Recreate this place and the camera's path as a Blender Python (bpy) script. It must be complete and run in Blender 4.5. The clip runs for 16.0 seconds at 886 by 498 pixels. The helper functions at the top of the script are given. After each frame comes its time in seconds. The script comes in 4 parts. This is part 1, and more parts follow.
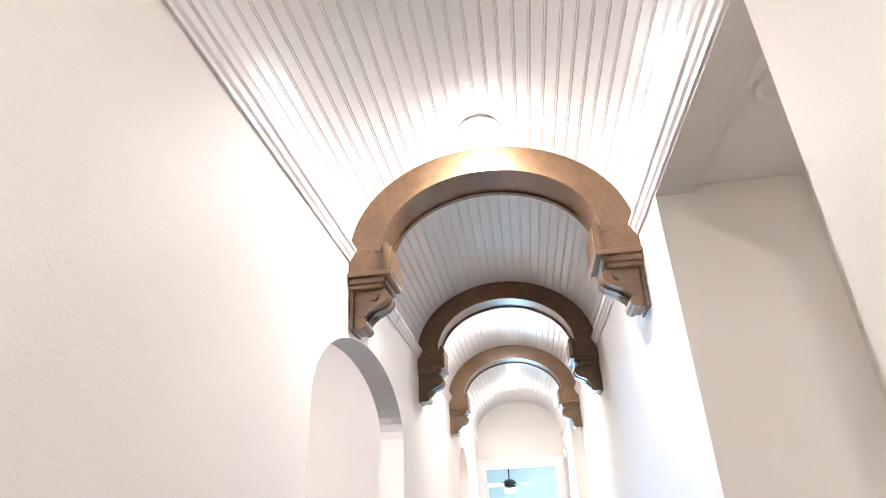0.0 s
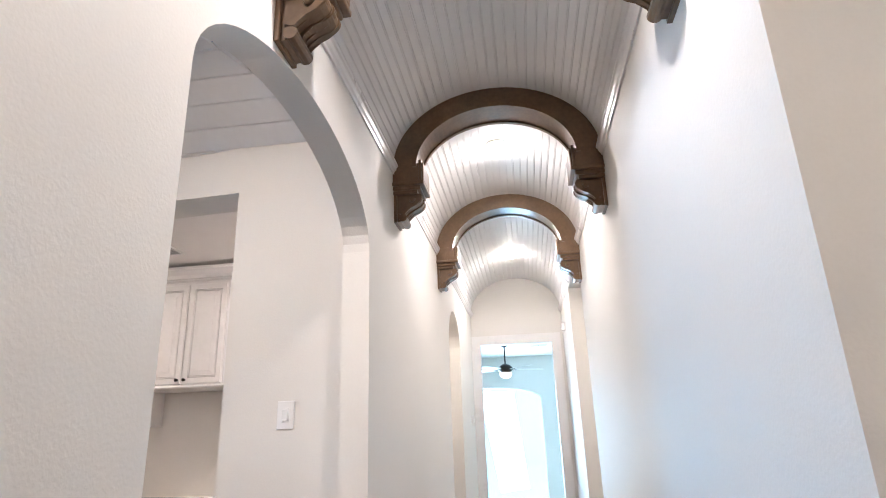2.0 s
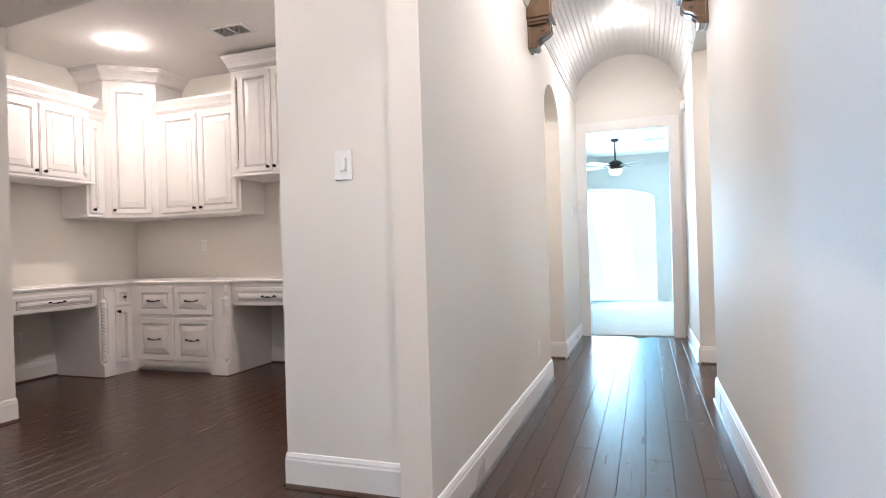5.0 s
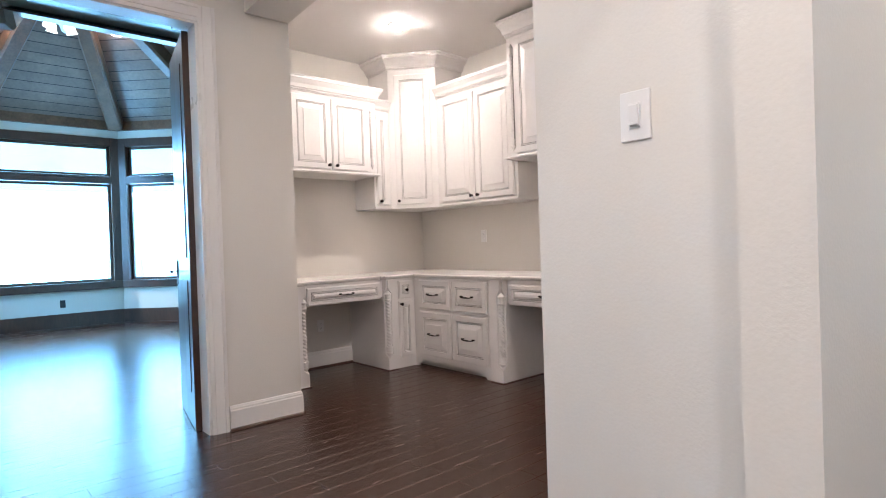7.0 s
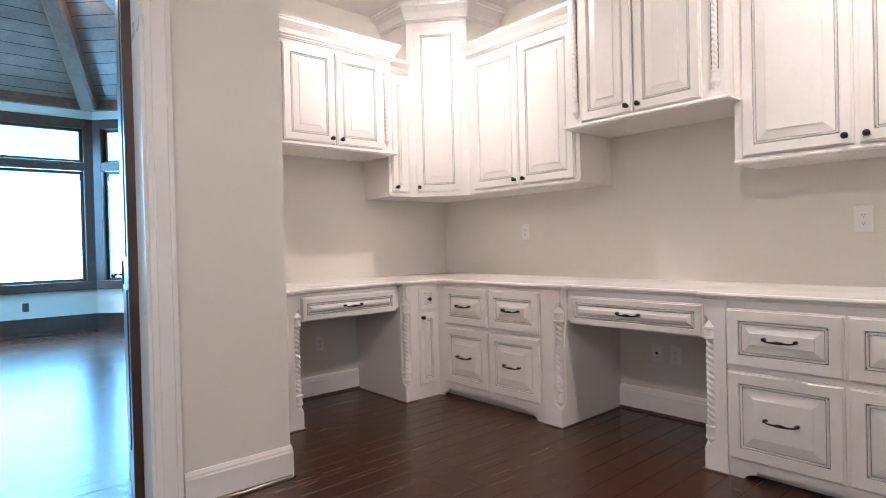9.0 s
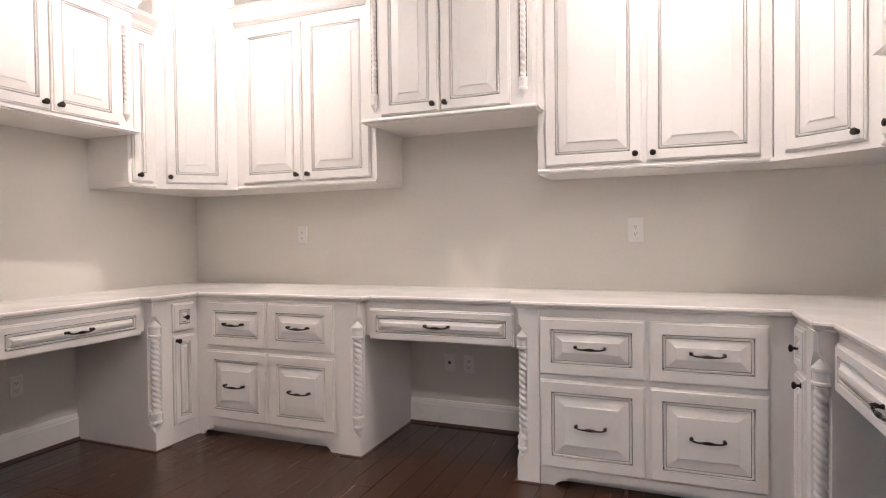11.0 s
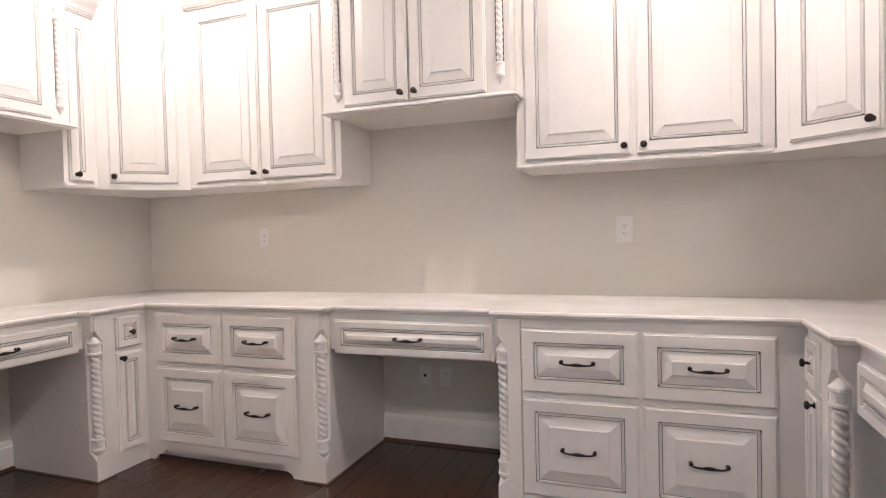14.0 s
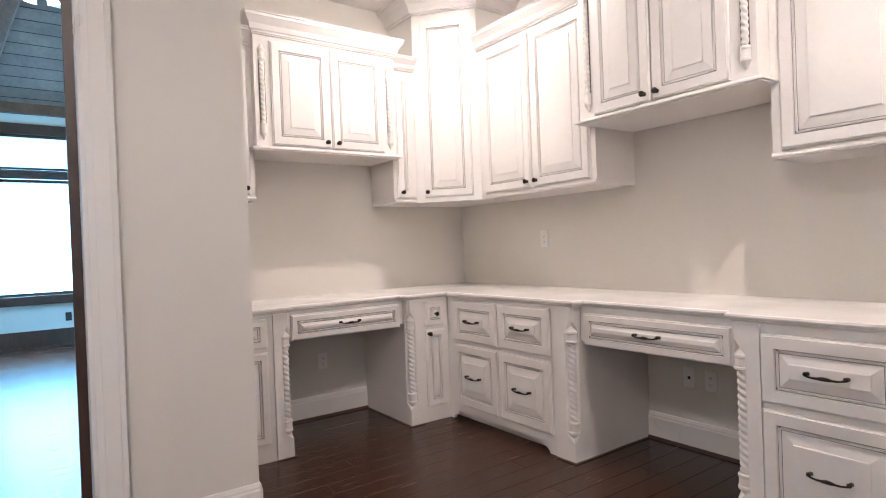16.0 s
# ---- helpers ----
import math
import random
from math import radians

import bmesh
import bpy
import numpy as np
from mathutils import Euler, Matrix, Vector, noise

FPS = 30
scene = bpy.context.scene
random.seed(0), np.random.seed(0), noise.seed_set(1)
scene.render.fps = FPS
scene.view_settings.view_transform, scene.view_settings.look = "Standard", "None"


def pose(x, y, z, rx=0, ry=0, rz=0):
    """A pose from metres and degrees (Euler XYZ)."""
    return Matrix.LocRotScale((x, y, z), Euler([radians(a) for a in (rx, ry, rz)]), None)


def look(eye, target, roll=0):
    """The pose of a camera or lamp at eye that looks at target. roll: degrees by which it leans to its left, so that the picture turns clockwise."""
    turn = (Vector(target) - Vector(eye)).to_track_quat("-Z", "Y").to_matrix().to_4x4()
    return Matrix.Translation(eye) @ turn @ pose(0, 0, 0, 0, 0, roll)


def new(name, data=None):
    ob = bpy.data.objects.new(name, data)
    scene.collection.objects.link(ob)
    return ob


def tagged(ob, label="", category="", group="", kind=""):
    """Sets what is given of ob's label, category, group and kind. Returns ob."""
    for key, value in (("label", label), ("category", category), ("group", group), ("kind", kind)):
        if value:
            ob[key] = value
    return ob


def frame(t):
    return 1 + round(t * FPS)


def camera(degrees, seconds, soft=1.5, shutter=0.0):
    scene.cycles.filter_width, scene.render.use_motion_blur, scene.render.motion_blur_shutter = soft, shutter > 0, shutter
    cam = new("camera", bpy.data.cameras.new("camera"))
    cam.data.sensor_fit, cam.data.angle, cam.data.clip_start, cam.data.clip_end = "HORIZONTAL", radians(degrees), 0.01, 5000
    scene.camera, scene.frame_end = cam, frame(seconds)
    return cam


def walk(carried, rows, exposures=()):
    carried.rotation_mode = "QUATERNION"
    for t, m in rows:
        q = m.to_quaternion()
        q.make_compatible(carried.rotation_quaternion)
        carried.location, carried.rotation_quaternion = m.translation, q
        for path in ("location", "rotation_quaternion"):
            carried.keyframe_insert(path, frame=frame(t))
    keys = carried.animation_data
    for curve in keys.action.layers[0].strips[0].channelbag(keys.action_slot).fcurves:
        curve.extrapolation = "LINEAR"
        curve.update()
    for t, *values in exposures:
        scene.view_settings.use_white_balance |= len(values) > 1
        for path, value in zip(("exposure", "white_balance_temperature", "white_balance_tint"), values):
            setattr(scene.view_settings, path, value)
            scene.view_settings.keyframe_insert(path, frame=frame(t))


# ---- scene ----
cam = camera(75.5, 16.0, soft=1.0)
PATH = [
    (0, (0.524, 0.933, 1.864), (0.306, 2.725, 2.724), -2.4),
    (0.5, (0.519, 1.173, 1.797), (0.301, 2.968, 2.652), -2.4),
    (1, (0.565, 1.383, 1.677), (0.334, 3.201, 2.477), -2.3),
    (1.5, (0.56, 1.559, 1.56), (0.316, 3.414, 2.269), -2.2),
    (2, (0.542, 1.742, 1.43), (0.288, 3.631, 2.034), -2.0),
    (2.5, (0.573, 1.909, 1.322), (0.3, 3.828, 1.814), -1.8),
    (3, (0.56, 2.047, 1.197), (0.284, 3.985, 1.605), -1.6),
    (3.2, (0.546, 2.103, 1.184), (0.276, 4.05, 1.554), -1.5),
    (5.3, (0.631, 2.366, 1.12), (-0.168, 4.199, 1.098), -1.7),
    (5.5, (0.601, 2.45, 1.123), (-0.292, 4.239, 1.102), -1.6),
    (6, (0.493, 2.633, 1.162), (-0.615, 4.298, 1.143), -1.8),
    (6.5, (0.366, 2.902, 1.187), (-0.934, 4.422, 1.165), -1.8),
    (7, (0.154, 3.156, 1.195), (-1.346, 4.478, 1.174), -1.9),
    (7.5, (-0.107, 3.378, 1.186), (-1.686, 4.604, 1.171), -1.8),
    (8, (-0.366, 3.56, 1.177), (-1.979, 4.742, 1.161), -1.8),
    (8.5, (-0.621, 3.696, 1.182), (-2.24, 4.87, 1.164), -1.8),
    (9, (-0.884, 3.756, 1.181), (-2.388, 5.074, 1.16), -1.4),
    (9.5, (-1.107, 3.804, 1.172), (-2.455, 5.281, 1.147), -1.2),
    (10, (-1.254, 3.858, 1.206), (-2.421, 5.483, 1.17), -1.2),
    (10.2, (-1.307, 3.865, 1.208), (-2.38, 5.553, 1.171), -1.1),
    (12.3, (-1.687, 3.88, 1.247), (-2.096, 5.837, 1.199), -0.8),
    (12.5, (-1.704, 3.884, 1.248), (-2.095, 5.844, 1.197), -0.9),
    (13, (-1.709, 3.926, 1.246), (-2.097, 5.888, 1.194), -0.9),
    (13.5, (-1.657, 4.039, 1.245), (-2.125, 5.983, 1.193), -1.1),
    (14, (-1.534, 4.173, 1.249), (-2.218, 6.052, 1.198), -1.4),
    (14.5, (-1.416, 4.252, 1.235), (-2.283, 6.053, 1.194), -1.6),
    (15, (-1.281, 4.258, 1.233), (-2.376, 5.931, 1.196), -1.9),
    (15.5, (-1.096, 4.292, 1.235), (-2.463, 5.751, 1.208), -2.2),
    (16, (-0.933, 4.262, 1.233), (-2.559, 5.42, 1.22), -2.2),
]
EXPOSURES = ((0.0, 0.38), (1.0, 0.26), (2.5, 0.08), (5.5, 0.13), (7.5, 0.13), (9.0, 0.21), (10.2, 0.28), (16.0, 0.28))
walk(cam, [(t, look(eye, target, roll)) for t, eye, target, roll in PATH], EXPOSURES)
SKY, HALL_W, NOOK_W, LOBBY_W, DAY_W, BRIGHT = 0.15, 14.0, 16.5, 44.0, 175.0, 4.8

# ---- world, sun, large lights ----
world = bpy.data.worlds.new("world")
scene.world = world
world.use_nodes = True
wn, wl = world.node_tree.nodes, world.node_tree.links
sky = wn.new("ShaderNodeTexSky")
sky.sky_type, sky.sun_disc = "NISHITA", False
sky.sun_elevation, sky.sun_rotation = radians(42), radians(200)
wn["Background"].inputs["Strength"].default_value = SKY
wl.new(sky.outputs["Color"], wn["Background"].inputs["Color"])

sun = new("sun", bpy.data.lights.new("sun", "SUN"))
sun.data.energy, sun.data.angle, sun.data.color = 3.0, radians(0.6), (1.0, 0.95, 0.88)
sun.rotation_euler = (radians(48), 0, radians(-20))


def area(name, place, target, w, h, watts, colour, disk=False):
    ob = new(name, bpy.data.lights.new(name, "AREA"))
    ob.data.shape, ob.data.size, ob.data.size_y = ("DISK" if disk else "RECTANGLE"), w, h
    ob.data.energy, ob.data.color = watts, colour
    ob.matrix_world = look(place, target)
    return ob


# ---- materials ----
def mat(name, colour, rough=0.5, metal=0.0, vary=0.06, scale=3.0, grain=60.0, bump=0.05, spec=0.5, stretch=(1, 1, 1), coat=0.0, per_piece=0.0):
    """A surface with slow stains, fine grain and relief."""
    m = bpy.data.materials.new(name)
    m.use_nodes = True
    n, l = m.node_tree.nodes, m.node_tree.links
    b = n["Principled BSDF"]
    b.inputs["Metallic"].default_value = metal
    b.inputs["Specular IOR Level"].default_value = spec
    b.inputs["Coat Weight"].default_value = coat
    b.inputs["Coat Roughness"].default_value = 0.15
    co = n.new("ShaderNodeTexCoord")
    mp = n.new("ShaderNodeMapping")
    mp.inputs["Scale"].default_value = stretch
    l.new(co.outputs["Object"], mp.inputs["Vector"])
    big, fine = n.new("ShaderNodeTexNoise"), n.new("ShaderNodeTexNoise")
    big.inputs["Scale"].default_value, big.inputs["Detail"].default_value = scale, 4
    fine.inputs["Scale"].default_value, fine.inputs["Detail"].default_value = grain, 3
    for t in (big, fine):
        l.new(mp.outputs["Vector"], t.inputs["Vector"])
    mix = n.new("ShaderNodeMath")
    mix.operation = "MULTIPLY_ADD"
    mix.inputs[1].default_value = 0.6
    l.new(big.outputs["Fac"], mix.inputs[0])
    sub = n.new("ShaderNodeMath")
    sub.operation = "MULTIPLY"
    sub.inputs[1].default_value = 0.4
    l.new(fine.outputs["Fac"], sub.inputs[0])
    l.new(sub.outputs[0], mix.inputs[2])
    ramp = n.new("ShaderNodeValToRGB")
    ramp.color_ramp.elements[0].position, ramp.color_ramp.elements[1].position = 0.3, 0.7
    ramp.color_ramp.elements[0].color = (*[max(0.0, c * (1 - vary)) for c in colour], 1)
    ramp.color_ramp.elements[1].color = (*[min(1.0, c * (1 + vary)) for c in colour], 1)
    l.new(mix.outputs[0], ramp.inputs["Fac"])
    out = ramp.outputs["Color"]
    if per_piece:
        info, rng, hsv = n.new("ShaderNodeObjectInfo"), n.new("ShaderNodeMapRange"), n.new("ShaderNodeHueSaturation")
        geo, add = n.new("ShaderNodeNewGeometry"), n.new("ShaderNodeMath")
        add.operation = "ADD"
        l.new(info.outputs["Random"], add.inputs[0])
        l.new(geo.outputs["Random Per Island"], add.inputs[1])
        rng.inputs["From Max"].default_value = 2.0
        rng.inputs["To Min"].default_value, rng.inputs["To Max"].default_value = 1 - per_piece, 1 + per_piece
        l.new(add.outputs[0], rng.inputs["Value"])
        l.new(rng.outputs["Result"], hsv.inputs["Value"])
        l.new(out, hsv.inputs["Color"])
        out = hsv.outputs["Color"]
    l.new(out, b.inputs["Base Color"])
    rr = n.new("ShaderNodeMapRange")
    rr.inputs["To Min"].default_value, rr.inputs["To Max"].default_value = max(0.02, rough - 0.08), min(1.0, rough + 0.08)
    l.new(big.outputs["Fac"], rr.inputs["Value"])
    l.new(rr.outputs["Result"], b.inputs["Roughness"])
    if bump:
        bp = n.new("ShaderNodeBump")
        bp.inputs["Strength"].default_value, bp.inputs["Distance"].default_value = bump, 0.004
        l.new(mix.outputs[0], bp.inputs["Height"])
        l.new(bp.outputs["Normal"], b.inputs["Normal"])
    return m


def glow(name, colour, strength):
    m = bpy.data.materials.new(name)
    m.use_nodes = True
    b = m.node_tree.nodes["Principled BSDF"]
    b.inputs["Base Color"].default_value = (*colour, 1)
    b.inputs["Emission Color"].default_value = (*colour, 1)
    b.inputs["Emission Strength"].default_value = strength
    return m


def clear(name):
    m = bpy.data.materials.new(name)
    m.use_nodes = True
    b = m.node_tree.nodes["Principled BSDF"]
    b.inputs["Transmission Weight"].default_value, b.inputs["Roughness"].default_value, b.inputs["IOR"].default_value = 1.0, 0.0, 1.45
    return m


def plank_wood(name):
    """Dark stained hand-scraped boards: long grain, each board with its own tone and figure."""
    m = bpy.data.materials.new(name)
    m.use_nodes = True
    n, l = m.node_tree.nodes, m.node_tree.links
    b = n["Principled BSDF"]
    co, info, geo = n.new("ShaderNodeTexCoord"), n.new("ShaderNodeObjectInfo"), n.new("ShaderNodeNewGeometry")
    add = n.new("ShaderNodeMath")
    add.operation = "ADD"
    l.new(info.outputs["Random"], add.inputs[0])
    l.new(geo.outputs["Random Per Island"], add.inputs[1])
    shift, mp = n.new("ShaderNodeVectorMath"), n.new("ShaderNodeMapping")
    shift.operation = "MULTIPLY_ADD"
    shift.inputs[1].default_value = (31.0, 47.0, 0.0)
    l.new(add.outputs[0], shift.inputs[0])
    l.new(co.outputs["Object"], shift.inputs[2])
    mp.inputs["Scale"].default_value = (9.0, 0.8, 1.0)
    l.new(shift.outputs["Vector"], mp.inputs["Vector"])
    grain, cloud = n.new("ShaderNodeTexNoise"), n.new("ShaderNodeTexNoise")
    grain.inputs["Scale"].default_value, grain.inputs["Detail"].default_value, grain.inputs["Distortion"].default_value = 4.0, 6, 0.6
    cloud.inputs["Scale"].default_value, cloud.inputs["Detail"].default_value = 5.0, 3
    l.new(mp.outputs["Vector"], grain.inputs["Vector"])
    l.new(shift.outputs["Vector"], cloud.inputs["Vector"])
    mix = n.new("ShaderNodeMath")
    mix.operation = "MULTIPLY_ADD"
    mix.inputs[1].default_value = 0.6
    half = n.new("ShaderNodeMath")
    half.operation = "MULTIPLY"
    half.inputs[1].default_value = 0.4
    l.new(cloud.outputs["Fac"], half.inputs[0])
    l.new(grain.outputs["Fac"], mix.inputs[0])
    l.new(half.outputs[0], mix.inputs[2])
    ramp, tone, hsv = n.new("ShaderNodeValToRGB"), n.new("ShaderNodeMapRange"), n.new("ShaderNodeHueSaturation")
    ramp.color_ramp.elements[0].position, ramp.color_ramp.elements[1].position = 0.34, 0.68
    ramp.color_ramp.elements[0].color, ramp.color_ramp.elements[1].color = (0.030, 0.0122, 0.0078, 1), (0.050, 0.0215, 0.0132, 1)
    l.new(mix.outputs[0], ramp.inputs["Fac"])
    tone.inputs["From Max"].default_value, tone.inputs["To Min"].default_value, tone.inputs["To Max"].default_value = 2.0, 0.72, 1.28
    l.new(add.outputs[0], tone.inputs["Value"])
    l.new(tone.outputs["Result"], hsv.inputs["Value"])
    l.new(ramp.outputs["Color"], hsv.inputs["Color"])
    l.new(hsv.outputs["Color"], b.inputs["Base Color"])
    rough = n.new("ShaderNodeMapRange")
    rough.inputs["To Min"].default_value, rough.inputs["To Max"].default_value = 0.22, 0.30
    l.new(grain.outputs["Fac"], rough.inputs["Value"])
    l.new(rough.outputs["Result"], b.inputs["Roughness"])
    b.inputs["Specular IOR Level"].default_value = 0.4
    bp = n.new("ShaderNodeBump")
    bp.inputs["Strength"].default_value, bp.inputs["Distance"].default_value = 0.04, 0.001
    l.new(grain.outputs["Fac"], bp.inputs["Height"])
    l.new(bp.outputs["Normal"], b.inputs["Normal"])
    return m


PAINT = mat("wall_paint", (0.725, 0.692, 0.64), 0.62, vary=0.025, scale=1.5, grain=110, bump=0.45, spec=0.3)
CREAM = mat("cream_wall_paint", (0.62, 0.62, 0.55), 0.6, vary=0.03, scale=1.5, grain=120, bump=0.1)
CEIL = mat("ceiling_paint", (0.84, 0.81, 0.78), 0.7, vary=0.03, scale=1.5, grain=90, bump=0.15)
TRIM = mat("trim_paint", (0.80, 0.775, 0.75), 0.3, vary=0.02, scale=4, grain=60, bump=0.02)
BEAD = mat("beadboard_paint", (0.76, 0.74, 0.72), 0.40, vary=0.03, scale=3, grain=30, bump=0.05, stretch=(1, 0.2, 1))
CAB = mat("cabinet_paint", (0.78, 0.75, 0.725), 0.35, vary=0.035, scale=5, grain=50, bump=0.03)
GLAZE = mat("rope_glaze", (0.62, 0.57, 0.52), 0.4, vary=0.18, scale=20, grain=90, bump=0.05)
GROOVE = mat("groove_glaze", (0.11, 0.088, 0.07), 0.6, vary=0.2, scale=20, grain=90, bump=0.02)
TOP = mat("worktop_paint", (0.82, 0.79, 0.76), 0.22, vary=0.02, scale=4, grain=80, bump=0.01)
BRONZE = mat("bronze_stained_wood", (0.145, 0.083, 0.042), 0.33, metal=0.12, vary=0.3, scale=7, grain=45, bump=0.12, stretch=(1, 1, 1), coat=0.25)
METAL = mat("dark_bronze_metal", (0.035, 0.028, 0.024), 0.35, metal=0.8, vary=0.2, scale=30, grain=120, bump=0.03)
PLANK = plank_wood("dark_plank_wood")
SUBFLOOR = mat("floor_joint", (0.022, 0.011, 0.008), 0.5, vary=0.2)
DARKWOOD = mat("dark_stained_wood", (0.055, 0.028, 0.018), 0.32, vary=0.3, scale=5, grain=40, bump=0.1, stretch=(1, 1, 0.25), coat=0.2)
BEAMWOOD = mat("rustic_beam_wood", (0.13, 0.065, 0.035), 0.42, vary=0.4, scale=5, grain=30, bump=0.25, coat=0.15)
BOARDWOOD = mat("ceiling_board_wood", (0.17, 0.11, 0.08), 0.35, vary=0.3, scale=3, grain=25, bump=0.1, stretch=(1, 1, 1), per_piece=0.25, coat=0.2)
PLASTIC = mat("white_plastic", (0.80, 0.79, 0.77), 0.3, vary=0.02, bump=0.0)
SLOT = mat("dark_slot", (0.03, 0.03, 0.03), 0.6, vary=0.1, bump=0.0)
CARPET = mat("pale_carpet", (0.55, 0.52, 0.48), 0.95, vary=0.1, scale=6, grain=250, bump=0.4, spec=0.1)
GRASS = mat("lawn", (0.16, 0.24, 0.10), 0.9, vary=0.4, scale=0.6, grain=12, bump=0.3, spec=0.1)
FROST = glow("lamp_glass", (1.0, 0.95, 0.88), 3.0)
LENS = glow("downlight_lens", (1.0, 0.935, 0.92), 230.0)
SPOT = glow("spotlight_lens", (1.0, 0.95, 0.92), 40.0)
NOOK_LENS = glow("nook_downlight_lens", (1.0, 0.90, 0.86), 450.0)
UNLIT = mat("unlit_lamp_bowl", (0.55, 0.52, 0.49), 0.4, vary=0.03)
GLASS = clear("window_glass")


# ---- mesh helpers ----
def part(name, bm, material, parent=None, label="", smooth=False):
    me = bpy.data.meshes.new(name)
    bmesh.ops.recalc_face_normals(bm, faces=bm.faces)
    bm.to_mesh(me)
    bm.free()
    if smooth:
        for p in me.polygons:
            p.use_smooth = True
    me.materials.append(material)
    ob = new(name, me)
    if parent:
        ob.parent = parent
    if label:
        ob["label"] = label
    return ob


def thing(name, m, label, category, group=""):
    ob = new(name)
    ob.empty_display_size = 0.05
    ob.matrix_world = m
    return tagged(ob, label, category, group)


def structure(name, bm, material, label, category, smooth=False):
    return tagged(part(name, bm, material, smooth=smooth), label, category, kind="structure")


def box(bm, x0, x1, y0, y1, z0, z1, bevel=0.0):
    v = [bm.verts.new(p) for p in ((x0, y0, z0), (x1, y0, z0), (x1, y1, z0), (x0, y1, z0), (x0, y0, z1), (x1, y0, z1), (x1, y1, z1), (x0, y1, z1))]
    f = [bm.faces.new([v[i] for i in q]) for q in ((0, 3, 2, 1), (4, 5, 6, 7), (0, 1, 5, 4), (1, 2, 6, 5), (2, 3, 7, 6), (3, 0, 4, 7))]
    if bevel:
        edges = list({e for face in f for e in face.edges})
        bmesh.ops.bevel(bm, geom=edges, offset=bevel, segments=2, affect="EDGES", profile=0.5)
    return bm


def one_box(*a, bevel=0.0):
    return box(bmesh.new(), *a, bevel=bevel)


def prism(bm, outline, a, b, axis="z"):
    """An outline in the two other axes, drawn out from a to b along axis."""
    put = {"z": lambda p, q, s: (p, q, s), "x": lambda p, q, s: (s, p, q), "y": lambda p, q, s: (p, s, q)}[axis]
    lo = [bm.verts.new(put(p, q, a)) for p, q in outline]
    hi = [bm.verts.new(put(p, q, b)) for p, q in outline]
    bm.faces.new(lo), bm.faces.new(hi[::-1])
    for i in range(len(lo)):
        j = (i + 1) % len(lo)
        bm.faces.new((lo[i], hi[i], hi[j], lo[j]))
    return bm


def loft(bm, levels):
    """Outlines with equal counts of points, each at its height, skinned into one body."""
    rings = [[bm.verts.new((p, q, z)) for p, q in outline] for outline, z in levels]
    for r, t in zip(rings, rings[1:]):
        for i in range(len(r)):
            j = (i + 1) % len(r)
            bm.faces.new((r[i], r[j], t[j], t[i]))
    bm.faces.new(rings[0][::-1]), bm.faces.new(rings[-1])
    return bm


def tube(bm, points, radii, sides=10):
    """A round bar through points, with a radius at each."""
    rings = []
    for i, p in enumerate(points):
        p = Vector(p)
        d = (Vector(points[min(i + 1, len(points) - 1)]) - Vector(points[max(i - 1, 0)])).normalized()
        u = d.orthogonal().normalized() if abs(d.z) < 0.99 else Vector((1, 0, 0))
        w = d.cross(u)
        rings.append([bm.verts.new(p + radii[i] * (math.cos(a) * u + math.sin(a) * w)) for a in (2 * math.pi * k / sides for k in range(sides))])
    for r, s in zip(rings, rings[1:]):
        for k in range(sides):
            bm.faces.new((r[k], r[(k + 1) % sides], s[(k + 1) % sides], s[k]))
    bm.faces.new(rings[0][::-1]), bm.faces.new(rings[-1])
    return bm


def lathe(bm, profile, sides=20, axis="z", centre=(0, 0, 0)):
    """Turns (radius, height) about an axis."""
    c = Vector(centre)
    put = {"z": lambda r, h, a: (r * math.cos(a), r * math.sin(a), h), "y": lambda r, h, a: (r * math.cos(a), h, r * math.sin(a))}[axis]
    rings = [[bm.verts.new(c + Vector(put(max(r, 1e-4), h, 2 * math.pi * k / sides))) for k in range(sides)] for r, h in profile]
    for r, s in zip(rings, rings[1:]):
        for k in range(sides):
            bm.faces.new((r[k], r[(k + 1) % sides], s[(k + 1) % sides], s[k]))
    bm.faces.new(rings[0][::-1]), bm.faces.new(rings[-1])
    return bm


def arc(c, half, spring, rise, n=28):
    """Points of a half ellipse from c + half to c - half."""
    return [(c + half * math.cos(math.pi * k / n), spring + rise * math.sin(math.pi * k / n)) for k in range(n + 1)]


# ---- plan ----
XL, XR, HC, HALF = -0.156, 1.069, 0.4565, 0.6125
SPRING, RISE = 2.93, 0.485
Y_BACK, Y_END = -1.4, 9.536
WEST, EAST, NORTH = -4.88, -0.35, 7.296
NOOK_CEIL = 3.09
VX0, VX1, VY0, VY1 = -3.592, -0.286, 1.30, 4.62
HEAD = 2.785

# hall walls, with their openings down to the floor
left = [(Y_BACK, 0), (2.765, 0)] + arc(3.525, 0.76, 2.26, 0.35)[::-1] + [(4.285, 0), (7.14, 0)] + arc(7.59, 0.45, 2.25, 0.35)[::-1] + [(8.04, 0), (Y_END, 0), (Y_END, 2.96), (Y_BACK, 2.96)]
structure("wall_hall_west", prism(bmesh.new(), left, XL - 0.13, XL, "x"), PAINT, "pale greige painted hallway wall with an arched opening", "wall")
right = [(Y_BACK, 0), (1.88, 0), (1.88, 2.885), (2.789, 2.885), (2.789, 0), (6.70, 0), (6.70, 2.87), (8.0, 2.87), (8.0, 0), (Y_END, 0), (Y_END, 2.96), (Y_BACK, 2.96)]
structure("wall_hall_east", prism(bmesh.new(), right, XR, XR + 0.13, "x"), PAINT, "pale greige painted hallway wall with doorways", "wall")
